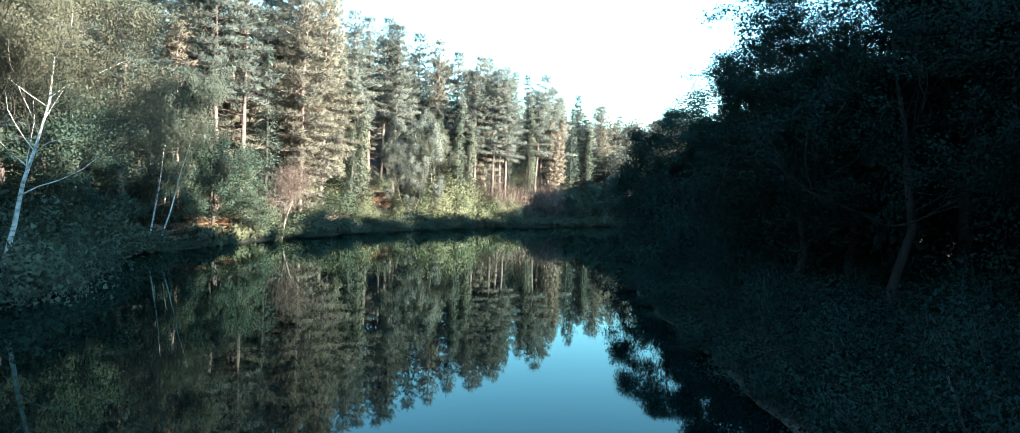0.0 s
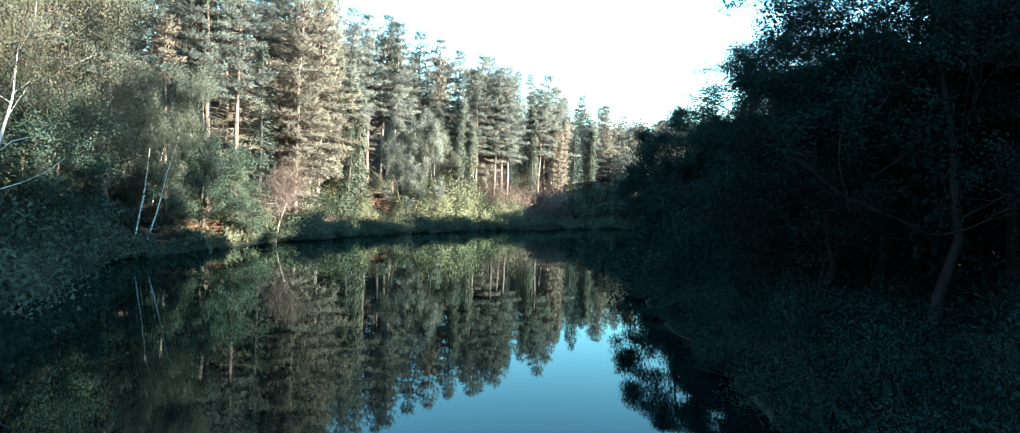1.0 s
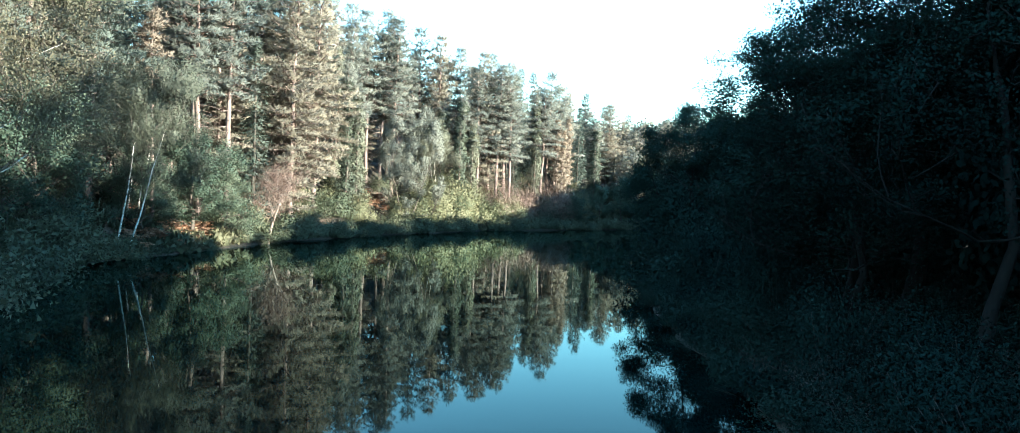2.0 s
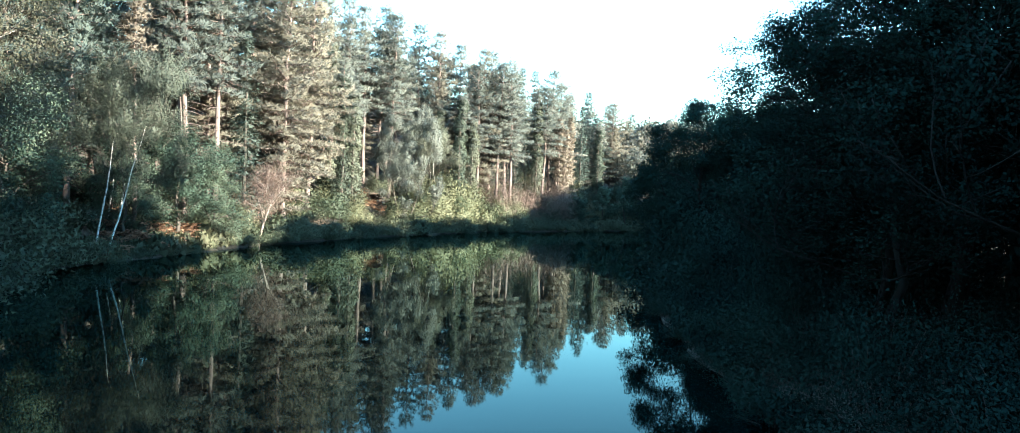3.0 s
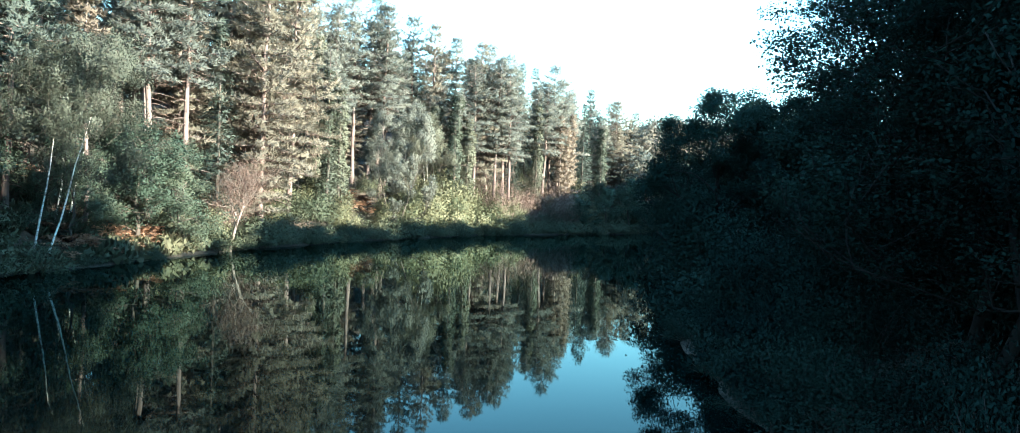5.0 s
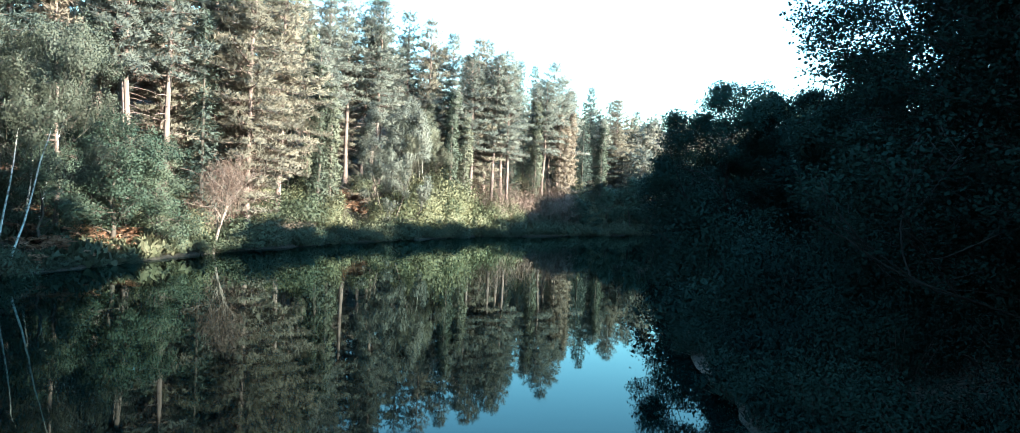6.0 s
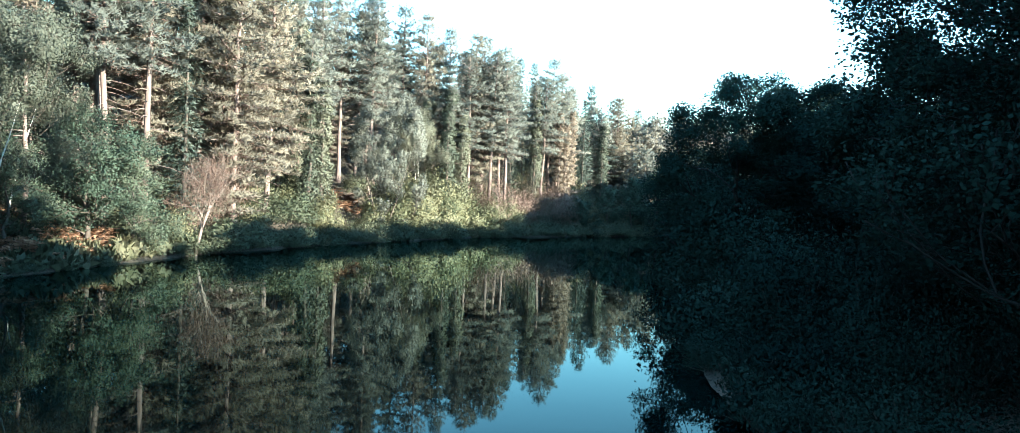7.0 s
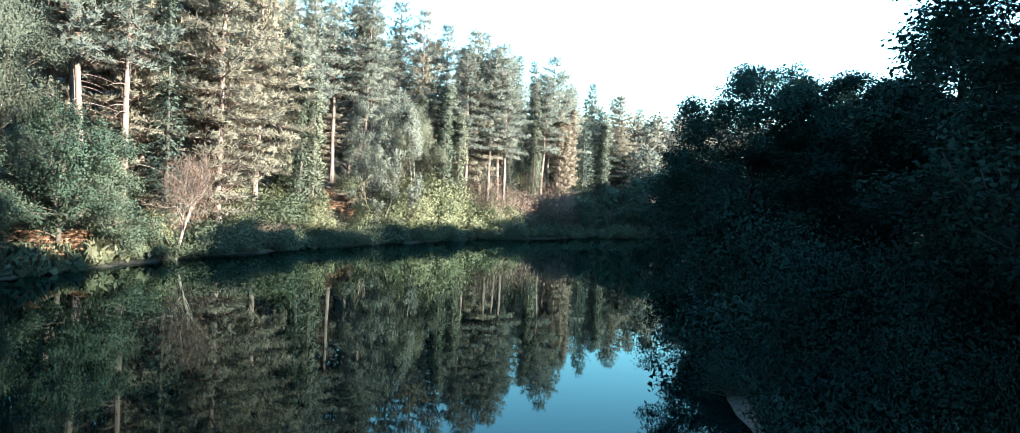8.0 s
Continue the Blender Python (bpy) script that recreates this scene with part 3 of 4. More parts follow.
rng = np.random.default_rng(7)
PINES = [pine(11, 21.5, 0.30, 3.3), pine(12, 22.5, 0.36, 3.1, dry=0.2), pine(13, 20.5, 0.16, 3.5, PINE_PALE, dry=0.6, label="tall pine with a pale straw-tinged layered crown"),
         pine(14, 22.0, 0.07, 3.8, PINE_PALE, dry=0.9, label="broad pine with pale drooping layers of needles and tan inner twigs"), pine(15, 21.0, 0.44, 3.1, dry=0.3, snags=22)]
BLUE = [pine(16, 21.0, 0.16, 3.7, PINE_DARK, label="dense blue-green pine with layered drooping limbs"), pine(17, 20.0, 0.22, 3.5, PINE_DARK, label="dense blue-green pine with layered drooping limbs")]
IVIED = [pine(21, 19.5, 0.60, 2.4, ivy=17.0, label="pine with its trunk wrapped in thick dark ivy"), pine(22, 17.5, 0.70, 1.8, ivy=16.0, sparse=0.8, label="slender pine column clad in ivy")]
DEAD = [pine(23, 15.0, 0.16, 1.5, TAN, sparse=0.9, label="dying pine with tan-brown withered needles"),
        pine(24, 15.0, 0.70, 1.5, TAN, label="bare-trunked pine with a small withered tan top")]
LITE = [pine(31, 22.0, 0.30, 3.6, lite=True), pine(32, 21.0, 0.34, 3.4, PINE_PALE, lite=True), pine(33, 21.0, 0.28, 3.4, PINE_DARK, lite=True)]
SPRUCES = [spruce(41, 16.0, 2.0), spruce(42, 13.0, 1.5)]
taken = []


def free(x, y, gap):
    return all((x - a) ** 2 + (y - b) ** 2 > gap * gap for a, b in taken)


def put_top(stock, x, y, top, **kw):
    """Puts a plant so that its top reaches that height."""
    taken.append((x, y))
    g = ground_z(x, y) - 0.1
    sc = (top - g) / stock.tall
    return stock.put(x, y, sc, kw.pop("turn", (x * 37.7 + y * 91.3) % 360), g, wide=kw.pop("wide", min(max(sc, 0.8), 1.1)), **kw)


# front trees that make the skyline and the trunks that stand out
for kind, x, y, top in [
    (PINES[0], -16.4, 90, 25.9), (PINES[1], -12.9, 92, 25.6), (PINES[2], -10.4, 91, 24.0), (PINES[0], -7.2, 92, 22.9), (PINES[2], -4.9, 92.6, 22.4), (PINES[0], -3.6, 95, 22.8),
    (PINES[1], -1.6, 94.5, 21.9), (PINES[1], 4.6, 103, 22.4), (PINES[0], 5.6, 104.5, 20.4), (SPRUCES[0], 9.4, 108, 18.2), (PINES[2], 14.8, 116, 19.4), (BLUE[0], 12.4, 114, 17.4),
    (IVIED[0], -17.0, 72.0, 17.2), (IVIED[1], -15.9, 72.4, 15.0), (IVIED[1], -6.9, 86.4, 16.8), (IVIED[1], -5.4, 88.0, 14.2), (IVIED[0], 2.6, 98.6, 18.6), (IVIED[1], 12.2, 110, 16.0), (IVIED[1], -9.4, 87.4, 15.4),
    (PINES[4], -17.7, 84, 25.0), (PINES[4], -16.2, 85, 25.4), (PINES[4], -14.7, 84.4, 24.4), (PINES[1], -19.6, 83, 26.0), (PINES[0], -21.6, 80, 26.2),
    (PINES[4], -4.8, 90.2, 20.0), (PINES[4], -2.5, 91.2, 20.4), (PINES[4], -0.7, 92.4, 19.6), (PINES[4], 3.6, 99.4, 19.0), (DEAD[0], 5.6, 100.6, 15.4), (DEAD[0], 7.5, 102.0, 15.8), (DEAD[0], 6.5, 101.0, 14.2),
    (PINES[4], -23.5, 54.2, 24.0), (PINES[4], -24.2, 54.8, 23.0), (PINES[4], -22.3, 56.4, 24.5), (SPRUCES[0], -21.6, 60.0, 16.8), (PINES[3], -19.2, 62.6, 25.4), (PINES[2], -18.9, 67.6, 25.2),
    (PINES[3], -20.8, 66.4, 25.6), (BLUE[1], -20.4, 74.2, 23.0), (DEAD[1], -23.4, 47.6, 15.8),
    (BLUE[0], -27.4, 49.6, 24.5), (BLUE[1], -25.6, 44.6, 23.5), (BLUE[0], -27.6, 40.0, 24.0), (BLUE[1], -26.2, 35.0, 22.5), (PINES[2], -29.6, 45.0, 25.5), (BLUE[1], -30.4, 52.6, 25.5), (PINES[1], -27.0, 57.0, 25.5),
    (PINES[3], -24.8, 60.6, 26.0), (PINES[0], -28.6, 62.0, 27.0), (PINES[1], -23.6, 66.0, 26.5), (BLUE[0], -25.6, 30.0, 20.0), (BLUE[0], -24.0, 72.0, 26.5), (PINES[0], -22.4, 76.0, 26.5),
]:
    put_top(kind, x, y, top + (0.4 if kind in PINES else 0.0), wide=1.18 if kind in PINES else 0.98)

taken += [(-15.6, 76.0), (-14.2, 75.0)]  # a clearing on the slope
total = float(np.hypot(*np.diff(np.array(LEFT_SHORE, float), axis=0).T).sum())
for s in np.arange(58, total - 14, 0.9):
    x, y = shore_point(s + rng.uniform(-0.5, 0.5), rng.uniform(8.5, 14))
    if free(x, y, 2.2) and y < 88:
        put_top([*PINES, *PINES, *IVIED, IVIED[0], SPRUCES[0]][rng.integers(0, 14)], x, y, wide=rng.uniform(0.9, 1.1), top=rng.uniform(20.5, 24.0) + max(0.0, min(2.0, (80 - y) * 0.05)))
for i in range(900):
    x, y = shore_point(rng.uniform(0, total), rng.uniform(12.5, 34))
    if free(x, y, 3.6) and y < 128:
        put_top(LITE[i % 3], x, y, ground_z(x, y) + rng.uniform(13.0, 16.5))
for i in range(120):
    x, y = shore_point(rng.uniform(60, total - 10), rng.uniform(7, 20))
    if free(x, y, 1.5) and y < 118 and math.hypot(x + 15.6, y - 77.5) > 3:
        put_top(SPRUCES[i % 2], x, y, ground_z(x, y) + rng.uniform(4.5, 10.0), label="young dark spruce growing between the pine trunks")

# ---- left bank: birches, broadleaves and shrubs ----
BIRCHES = [  # the old one, and the pair of stems further on
    broadleaf(51, "birch_tree", 14.5, 95000, 0.072, BIRCH, BIRCH_BARK, stems=1, lean=(0.24, -0.06), clump=0.36, clear=0.44, spread=0.6, droop=1.3, stem_r=0.0080, limb=0.36, levels=4, pale_limbs=True, limb_mat=DARK_BARK,
              label="old silver birch with white forked limbs and hanging yellow-green leaves", category="birch", group="birches at the water", up=0.3),
    broadleaf(52, "birch_tree", 12.5, 48000, 0.10, BIRCH_YOUNG, BIRCH_BARK, stems=2, stem_ways=[(0.15, 0.05), (0.30, 0.0)], clump=0.32, clear=0.42, spread=0.62, droop=0.9, stem_r=0.0066, limb=0.3, limb_mat=DARK_BARK,
              label="twin-stemmed white birch leaning over the bank", category="birch", group="birches at the water", up=0.25),
]
SALLOWS = [broadleaf(53, "sallow_tree", 10.5, 46000, 0.11, SALLOW, DARK_BARK, stems=2, clump=0.26, clear=0.12, spread=0.6, stem_r=0.009, lean=(0.06, 0), dome=(5.2, 2.9, 5.8),
                     label="grey-green sallow with fine silvery foliage down to the bank", category="sallow", group="sallows on the bank", up=0.2)]
OAKS = [broadleaf(54, "oak_tree", 9.0, 22000, 0.13, OAK, DARK_BARK, stems=1, clump=0.38, clear=0.15, spread=0.75,
                  label="young dark-green oak with a spreading crown", category="oak", group="young oaks")]
FAR_OAK = broadleaf(55, "oak_tree", 9.0, 3600, 0.36, OAK, DARK_BARK, clump=0.55, clear=0.08, spread=0.8, levels=2,
                    label="dark-leaved young oak in shade at the far bank", category="oak", group="young oaks")
put_top(BIRCHES[0], -19.4, 25.8, 14.6, turn=0)
put_top(BIRCHES[1], -22.3, 42.4, 11.8, turn=0)
put_top(OAKS[0], -25.8, 31.0, 9.0)
put_top(OAKS[0], -23.6, 35.5, 9.6)
put_top(OAKS[0], -24.8, 39.0, 10.6)
put_top(SALLOWS[0], -11.4, 76.2, 13.2, turn=0)
put_top(OAKS[0], -22.2, 50.8, 8.4, wide=0.85)
put_top(OAKS[0], -20.3, 51.6, 7.0, wide=0.65)
put_top(OAKS[0], -24.6, 51.8, 9.0, wide=0.9)
put_top(OAKS[0], -25.4, 47.0, 8.5)
put_top(OAKS[0], -28.6, 44.0, 9.0)
put_top(OAKS[0], -22.9, 46.0, 6.4, wide=0.6)
put_top(BIRCHES[1], -24.6, 47.4, 12.6, turn=70)
put_top(BIRCHES[1], -9.0, 84.0, 13.0, turn=120)
for x, y, top in [(9.2, 98.6, 4.6), (12.6, 101.6, 6.2), (16.0, 104.4, 7.6), (19.6, 107.6, 9.0), (23.4, 110.8, 9.8), (27.4, 114.6, 10.2)]:
    put_top(FAR_OAK, x, y, top, wide=max(0.6, top / 10))
BARE = bare_tree(61, 6.5, "small leafless tree with a pale trunk and pinkish twigs")
BARE.put(-18.7, 55.8, 0.95, 0)

BRAMBLES = [shrub(71, tall=1.9, wide=1.7, leaves=2800, leaf=0.135, label="dense green bramble bush on the bank"), shrub(72, tall=1.4, wide=1.8, leaves=2600, leaf=0.135, label="low spreading bramble bush on the bank")]
LIMES = [shrub(73, "willow_shrub", 2.8, 1.5, 4500, 0.14, LIME, "bright yellow-green willow shrub", up=0.6)]
TWIGGY = [shrub(74, "dry_thicket", 3.4, 2.2, 7500, 0.22, DRY, "brownish thicket of fine half-bare twigs", stem_mat=GREY_BARK, up=0.8, aspect=0.11)]
SEDGES = [shrub(75, "sedge_clump", 0.7, 0.6, 300, 0.46, GRASS, "tuft of long sedge at the water's edge", "sedge", "sedges along the shore", up=2.0)]
FERNS = [fern(81, label="rust-brown bracken on the slope"), fern(82, GRASS, "green bracken on the slope")]

for s in np.arange(20, total - 2, 1.2):
    x, y = shore_point(s + rng.uniform(-0.5, 0.5), rng.uniform(0.1, 1.0))
    if math.hypot(x + 21.4, y - 40.6) < 1.5:
        continue
    sc = rng.uniform(0.6, 1.15) * (0.5 if 43 < y < 54 else 1.0)
    BRAMBLES[rng.integers(0, 2)].put(x, y, sc, rng.uniform(0, 360))
for x, y, sc in [(-18.3, 24.9, 1.45), (-18.6, 26.0, 1.3), (-18.9, 24.2, 1.1), (-19.2, 27.4, 1.2), (-18.6, 22.0, 1.2), (-20.0, 29.6, 1.3), (-20.6, 32.0, 1.2), (-21.4, 26.6, 1.5), (-22.4, 35.0, 1.3), (-23.0, 30.0, 1.6), (-23.4, 38.0, 1.4)]:
    BRAMBLES[0].put(x, y, sc, rng.uniform(0, 360))
for s in np.arange(60, total - 2, 1.7):
    x, y = shore_point(s + rng.uniform(-0.6, 0.6), rng.uniform(2.6, 5.5))
    r = rng.uniform()
    if 43 < y < 54 or math.hypot(x + 14.8, y - 75.5) < 4:
        continue
    (LIMES[0] if (r < 0.25 and y > 60) else BRAMBLES[rng.integers(0, 2)]).put(x, y, rng.uniform(0.7, 1.3), rng.uniform(0, 360))
for s in np.arange(72, total - 6, 2.3):
    x, y = shore_point(s + rng.uniform(-0.8, 0.8), rng.uniform(5.5, 10.0))
    if 43 < y < 54 or math.hypot(x + 15.4, y - 77.4) < 4:
        continue
    (BRAMBLES[rng.integers(0, 2)] if rng.uniform() < 0.7 else LIMES[0]).put(x, y, rng.uniform(0.8, 1.35), rng.uniform(0, 360))
for x, y, sc in [(-3.4, 90.0, 1.2), (-1.4, 91.4, 1.5), (0.4, 93.5, 1.2), (4.6, 96.5, 1.5), (-20.6, 60.2, 0.9)]:
    TWIGGY[0].put(x, y, sc, rng.uniform(0, 360))
for x, y, sc in [(-9.5, 80.5, 1.5), (-8.2, 82.0, 1.7), (-7.0, 84.0, 1.5), (-10.6, 78.0, 1.3), (-5.5, 86.0, 1.5), (-3.6, 87.6, 1.3), (-7.4, 86.0, 1.7), (-2.0, 88.8, 1.2), (0.2, 90.6, 1.1), (-12.4, 76.0, 1.0), (-1.6, 90.0, 1.0), (-9.0, 83.6, 1.5), (-20.0, 55.8, 0.8)]:
    LIMES[0].put(x, y, sc, rng.uniform(0, 360))
for x, y in [(-22.0, 48.2), (-22.9, 47.0), (-23.4, 48.8), (-22.4, 49.6), (-24.0, 46.2), (-22.9, 45.4), (-21.9, 51.0), (-23.6, 50.6),
             (-21.6, 49.2), (-21.3, 47.4), (-22.6, 46.2), (-23.0, 49.8), (-23.9, 47.6), (-22.2, 52.2), (-24.4, 49.6), (-21.0, 50.2), (-22.2, 44.6),
             (-15.6, 77.2), (-16.4, 78.4), (-15.0, 78.6), (-16.0, 79.8), (-14.4, 77.6), (-16.6, 77.4), (-15.8, 76.2), (-16.9, 79.2), (-15.2, 79.8), (-17.2, 78.2)]:
    FERNS[0].put(x, y, rng.uniform(0.9, 1.25), rng.uniform(0, 360))
for i in range(46):
    x, y = shore_point(rng.uniform(76, 92), rng.uniform(0.8, 5.5))
    SEDGES[0].put(x, y, rng.uniform(0.5, 1.0), rng.uniform(0, 360), label="tuft of long bank grass among the bracken")
for s in np.arange(54, total, 1.0):
    x, y = shore_point(s, rng.uniform(0.25, 0.8))
    SEDGES[0].put(x, y, rng.uniform(0.5, 1.2), rng.uniform(0, 360))
for i in range(40):
    s = rng.uniform(60, total - 20)
    x, y = shore_point(s, rng.uniform(4.0, 11))
    FERNS[1 if rng.uniform() < 0.4 else 0].put(x, y, rng.uniform(0.7, 1.2), rng.uniform(0, 360))

# ---- far end ----
FAR = [broadleaf(91, "far_tree", 15.0, 3200, 0.5, FARLEAF, GREY_BARK, clump=0.8, clear=0.12, levels=2, label="round-topped pale green broadleaf at the far end of the pond", category="tree", group="far trees"),
       broadleaf(92, "far_tree", 13.0, 3200, 0.5, SALLOW, GREY_BARK, clump=0.8, clear=0.1, levels=2, label="grey-green broadleaf at the far end of the pond", category="tree", group="far trees")]
for x, y, top, k in [(20, 121, 18.0, 0), (24, 125, 17.0, 0), (19, 113, 12.5, 1), (28, 128, 18.5, 0), (32, 135, 20, 1), (26, 119, 13, 1), (36, 130, 18, 0), (41, 136, 20, 1),
                     (14, 124, 17.5, 1), (30, 145, 21, 0), (38, 150, 22, 0), (46, 145, 21, 0), (22, 138, 19, 1), (-8, 118, 20, 0), (0, 122, 20, 1), (6, 128, 21, 0), (-16, 112, 22, 1), (12, 136, 21, 0), (45, 128, 17, 1), (52, 136, 20, 0), (40, 121, 14, 1)]:
    put_top(FAR[k], x, y, top)

# ---- right bank: shaded trees, shade also put into leaf and bark colour ----
NEAR = [broadleaf(101, "alder_tree", 15.0, 230000, 0.070, SHADELEAF, SHADE_BARK, lean=(-0.03, 0.02), clump=0.27, clear=0.2, spread=0.8, stem_r=0.014, limb=0.3, levels=4, dome=(8.8, 6.2, 5.2),
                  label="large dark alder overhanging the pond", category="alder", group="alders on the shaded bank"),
        broadleaf(102, "alder_tree", 11.0, 17000, 0.14, SHADELEAF, SHADE_BARK, clump=0.42, clear=0.08, spread=0.8, dome=(5.6, 4.0, 5.0),
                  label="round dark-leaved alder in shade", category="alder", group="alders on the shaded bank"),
        broadleaf(103, "alder_tree", 13.0, 2800, 0.60, SHADELEAF, SHADE_BARK, clump=0.7, clear=0.05, spread=0.8, levels=2,
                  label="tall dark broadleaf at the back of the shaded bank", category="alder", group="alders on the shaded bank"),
        broadleaf(104, "alder_tree", 13.0, 900, 1.2, SHADELEAF, SHADE_BARK, clump=0.8, clear=0.05, spread=0.8, levels=1,
                  label="dark broadleaf added behind the bank to block the sun", category="alder", group="alders on the shaded bank"),
        broadleaf(106, "alder_tree", 11.0, 15000, 0.18, SHADELEAF, SHADE_BARK, clump=0.45, clear=0.08, spread=0.8, dome=(5.6, 4.0, 5.0), levels=2,
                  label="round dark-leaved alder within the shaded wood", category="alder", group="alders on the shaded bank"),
        broadleaf(105, "alder_tree", 9.5, 50000, 0.072, SHADELEAF, SHADE_BARK, lean=(-0.05, 0.0), clump=0.24, clear=0.12, spread=0.8, stem_r=0.013, limb=0.24, levels=4, dome=(6.0, 3.7, 3.6),
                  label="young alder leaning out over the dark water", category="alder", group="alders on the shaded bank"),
        broadleaf(107, "alder_tree", 11.0, 60000, 0.105, SHADELEAF, SHADE_BARK, clump=0.36, clear=0.08, spread=0.8, dome=(5.6, 4.0, 5.0),
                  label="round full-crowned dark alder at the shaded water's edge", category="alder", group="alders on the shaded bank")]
# some of these stand out of view, added to block the sun
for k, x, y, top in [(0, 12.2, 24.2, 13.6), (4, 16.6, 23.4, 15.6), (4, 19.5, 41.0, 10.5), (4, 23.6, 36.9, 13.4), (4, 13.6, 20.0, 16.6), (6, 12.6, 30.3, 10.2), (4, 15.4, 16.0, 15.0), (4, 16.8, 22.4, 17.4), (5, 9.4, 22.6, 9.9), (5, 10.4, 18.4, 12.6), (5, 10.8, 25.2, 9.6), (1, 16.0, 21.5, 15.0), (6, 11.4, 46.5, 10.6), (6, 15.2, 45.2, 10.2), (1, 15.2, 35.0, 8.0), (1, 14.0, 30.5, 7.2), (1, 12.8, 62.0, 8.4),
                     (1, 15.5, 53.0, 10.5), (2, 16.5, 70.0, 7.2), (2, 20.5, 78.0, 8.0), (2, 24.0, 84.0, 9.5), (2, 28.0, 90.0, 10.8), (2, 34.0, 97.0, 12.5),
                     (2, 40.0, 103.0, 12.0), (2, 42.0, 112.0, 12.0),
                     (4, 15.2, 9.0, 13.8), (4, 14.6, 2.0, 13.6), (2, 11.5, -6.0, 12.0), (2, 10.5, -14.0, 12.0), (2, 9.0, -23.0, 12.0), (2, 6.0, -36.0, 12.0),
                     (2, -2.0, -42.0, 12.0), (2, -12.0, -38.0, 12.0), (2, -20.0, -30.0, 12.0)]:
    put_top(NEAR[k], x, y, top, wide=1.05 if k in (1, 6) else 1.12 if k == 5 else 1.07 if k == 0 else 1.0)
# the wood behind, mostly unseen: tops follow the sun's slope to shade both banks
for y in np.arange(-22, 112, 4.0):
    # low: canopy height chosen for the shade line on the left bank
    low = (13.4 if y < 12 else 14.2 if y < 27 else 9.4 if y < 38.2 else 6.3 if y < 43 else 10.0 if y < 51 else 8.4 if y < 56 else 8.0 if y < 66
           else 7.6 if y < 80 else 8.5 if y < 84 else 10.5 if y < 92 else 12.6)
    for dx in ((8.0, 17.0, 26.0) if 0 < y < 27 else (8.0, 17.0)):
        edge = max(10.0, 10.0 + (y - 55) * 0.48)
        x, yy, top = edge + dx + rng.uniform(-1, 1), y - 0.545 * dx + rng.uniform(-1, 1), low + 0.284 * dx + rng.uniform(-0.5, 0.6)
        if top - ground_z(x, yy) > 4.5 and free(x, yy, 2.5):
            put_top(NEAR[4 if dx < 9 and 8 < yy < 50 else 2 if dx < 20 and 4 < yy < 34 else 3], x, yy, top, wide=0.95 if dx < 9 and 8 < yy < 50 else 1.15)
# unseen trees added to plug gaps where sun leaked onto the bank
for x, y, top in [(24.0, 25.5, 13.0), (21.5, 21.5, 13.0), (28.0, 22.0, 14.5), (23.0, 30.0, 11.5), (20.4, 27.2, 9.5), (25.4, 28.0, 9.0), (31.0, 24.4, 13.0)]:
    put_top(NEAR[4], x, y, top, wide=1.2)
# brambles here take SHADELEAF, a copy of BRAMBLE darkened to read as shade
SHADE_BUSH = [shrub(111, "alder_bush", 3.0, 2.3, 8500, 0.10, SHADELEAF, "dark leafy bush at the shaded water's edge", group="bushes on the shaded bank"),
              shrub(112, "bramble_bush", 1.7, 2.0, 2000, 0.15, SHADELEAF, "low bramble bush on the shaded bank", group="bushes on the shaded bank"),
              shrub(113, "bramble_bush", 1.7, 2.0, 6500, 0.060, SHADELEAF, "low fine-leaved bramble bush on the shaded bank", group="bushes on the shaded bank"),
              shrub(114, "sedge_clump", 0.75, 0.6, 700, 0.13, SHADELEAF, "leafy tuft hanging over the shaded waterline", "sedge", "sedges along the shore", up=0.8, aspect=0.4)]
# the first four bushes are added to screen a sunlit gap
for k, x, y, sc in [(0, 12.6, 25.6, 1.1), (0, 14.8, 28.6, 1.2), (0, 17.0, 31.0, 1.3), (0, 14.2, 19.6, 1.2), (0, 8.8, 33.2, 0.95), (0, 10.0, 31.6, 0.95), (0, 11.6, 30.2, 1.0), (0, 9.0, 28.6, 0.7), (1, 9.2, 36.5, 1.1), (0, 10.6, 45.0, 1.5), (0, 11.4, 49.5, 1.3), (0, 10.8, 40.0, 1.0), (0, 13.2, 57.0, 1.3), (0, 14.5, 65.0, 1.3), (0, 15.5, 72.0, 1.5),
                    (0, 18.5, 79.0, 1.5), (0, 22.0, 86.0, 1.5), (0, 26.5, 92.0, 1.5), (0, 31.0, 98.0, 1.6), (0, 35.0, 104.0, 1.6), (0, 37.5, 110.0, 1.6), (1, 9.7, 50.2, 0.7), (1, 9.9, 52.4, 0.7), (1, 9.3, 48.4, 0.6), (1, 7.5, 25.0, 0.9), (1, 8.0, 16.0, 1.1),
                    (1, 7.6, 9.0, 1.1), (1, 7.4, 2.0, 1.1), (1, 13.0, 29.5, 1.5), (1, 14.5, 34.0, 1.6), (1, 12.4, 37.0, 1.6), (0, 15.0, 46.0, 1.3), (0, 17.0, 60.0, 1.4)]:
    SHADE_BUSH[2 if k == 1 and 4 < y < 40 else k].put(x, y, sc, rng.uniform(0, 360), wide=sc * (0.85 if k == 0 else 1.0))
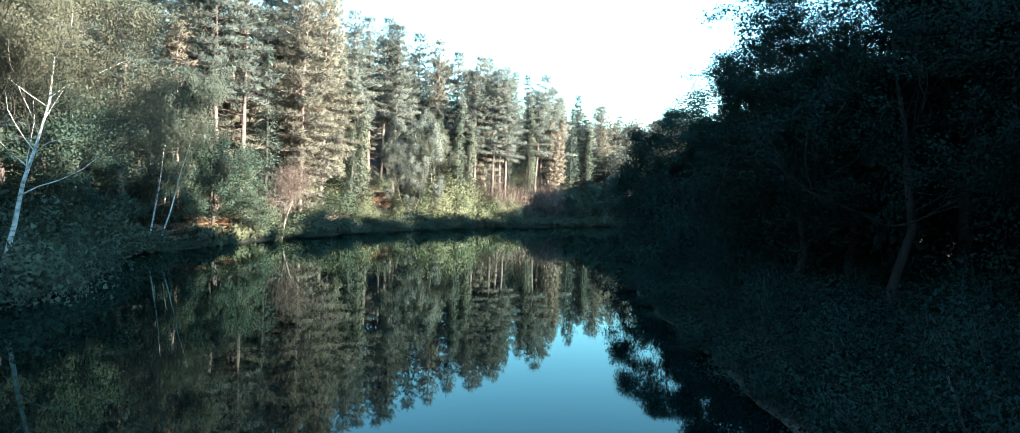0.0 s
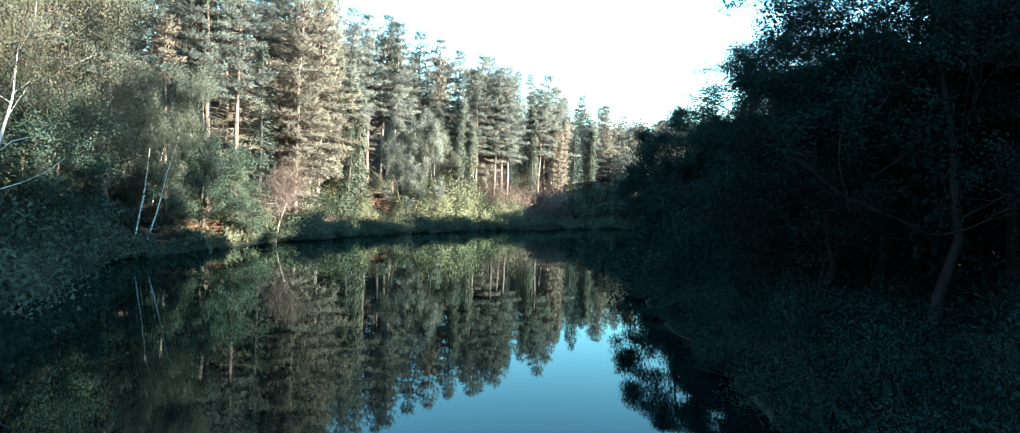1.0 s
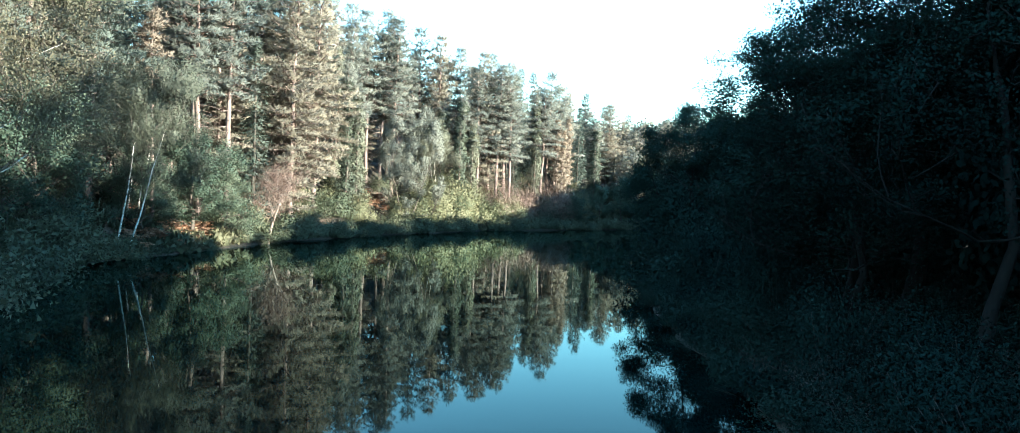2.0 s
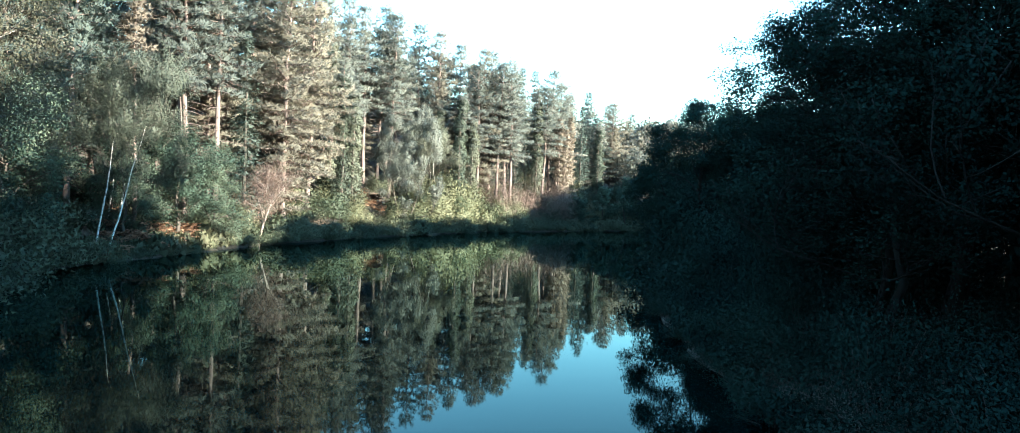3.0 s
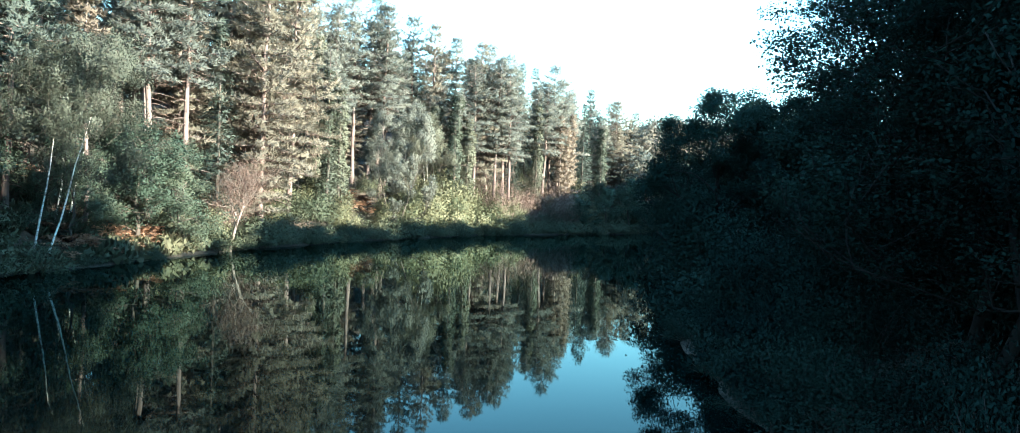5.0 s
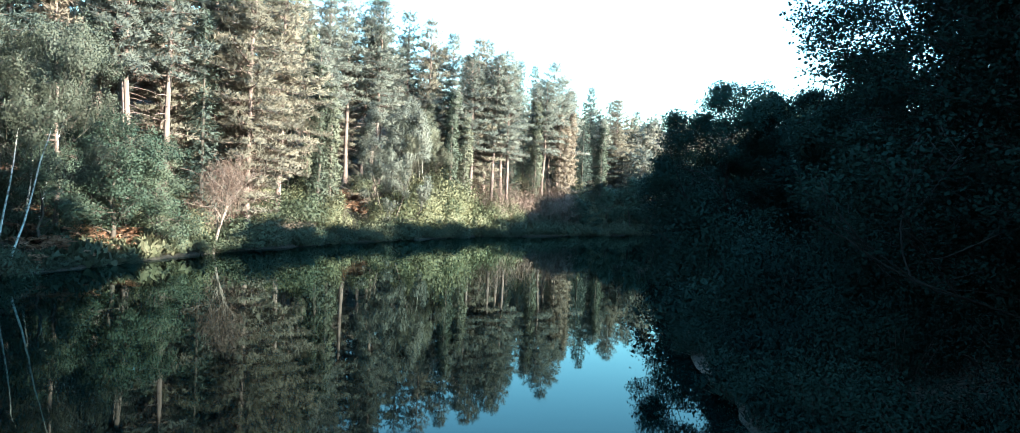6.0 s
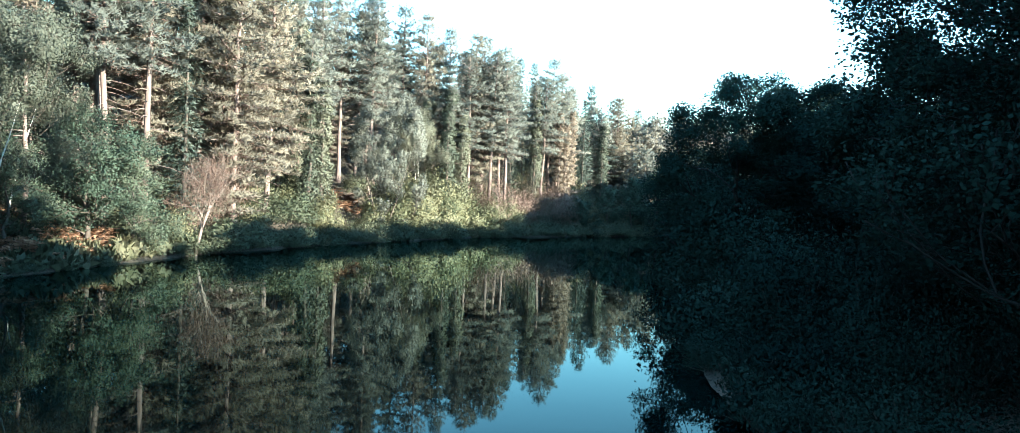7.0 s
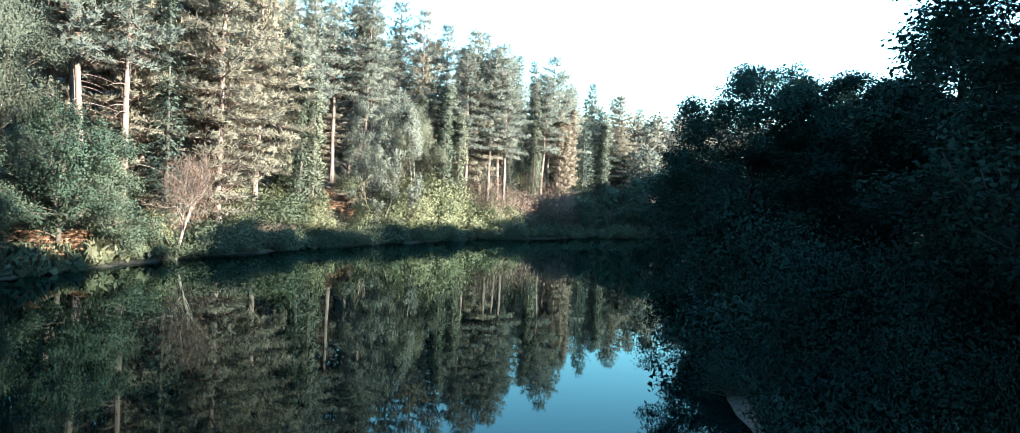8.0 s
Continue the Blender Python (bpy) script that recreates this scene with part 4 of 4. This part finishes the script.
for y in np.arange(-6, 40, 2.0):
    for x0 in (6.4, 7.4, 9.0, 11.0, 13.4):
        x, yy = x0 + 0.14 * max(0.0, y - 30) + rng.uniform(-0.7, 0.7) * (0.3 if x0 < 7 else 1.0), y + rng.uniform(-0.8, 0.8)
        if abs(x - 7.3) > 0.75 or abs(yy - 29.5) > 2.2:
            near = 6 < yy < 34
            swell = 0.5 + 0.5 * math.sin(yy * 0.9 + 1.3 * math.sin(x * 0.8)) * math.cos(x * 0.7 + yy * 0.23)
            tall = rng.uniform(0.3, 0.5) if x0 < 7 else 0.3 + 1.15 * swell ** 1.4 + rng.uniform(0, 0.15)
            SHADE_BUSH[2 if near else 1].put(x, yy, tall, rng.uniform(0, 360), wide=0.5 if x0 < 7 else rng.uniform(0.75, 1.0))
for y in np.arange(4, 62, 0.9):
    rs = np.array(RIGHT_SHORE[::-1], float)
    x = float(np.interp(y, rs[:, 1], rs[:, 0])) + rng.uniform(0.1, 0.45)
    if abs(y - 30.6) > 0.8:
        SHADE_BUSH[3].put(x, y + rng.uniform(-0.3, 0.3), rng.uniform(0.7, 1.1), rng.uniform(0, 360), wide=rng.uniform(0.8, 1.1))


def fallen_log(x, y, z, length, turn, tilt):
    """A barkless trunk with a broken end, two snapped branch stubs and a slight bend."""
    rng = np.random.default_rng(121)
    body, stubs = Geo(), []
    t = np.linspace(0, 1, 9)
    line = np.column_stack([length * t, 0.18 * np.sin(t * 2.6), 0.05 * np.sin(t * 5)])
    body.tube(line, 0.15 - 0.06 * t + rng.normal(0, 0.006, 9), 10)
    root = new("fallen_log")
    trunk = new("trunk", body.mesh("trunk", WEATHERED, True))
    trunk.parent = root
    for u, a in ((0.4, 0.9), (0.72, -0.7)):
        g = Geo()
        o = np.array([np.interp(u, t, line[:, c]) for c in range(3)])
        g.tube(o + np.outer(np.linspace(0, 1, 4), [0.25, 0.3 * a, 0.28]), np.linspace(0.045, 0.02, 4), 6)
        stub = new("branch_stub", g.mesh("branch_stub", WEATHERED, True))
        stub.parent = root
    root.matrix_basis = pose(x, y, z) @ pose(0, 0, 0, 0, 0, turn) @ pose(0, 0, 0, 0, tilt, 0)
    tagged(root, "pale barkless fallen trunk lying at the shaded waterline", "log")


fallen_log(6.9, 31.2, 0.34, 3.4, -76.0, 3.0)
for x, y, sc in [(6.6, 29.9, 0.9), (6.7, 28.7, 1.0), (7.3, 30.4, 1.1), (7.7, 29.5, 1.2), (7.0, 27.8, 1.1), (7.9, 28.4, 1.2), (7.6, 31.3, 1.1), (6.9, 29.3, 0.7), (7.3, 28.6, 0.8), (6.5, 30.6, 0.7), (8.0, 30.3, 1.3)]:
    SHADE_BUSH[3].put(x, y, sc, rng.uniform(0, 360))
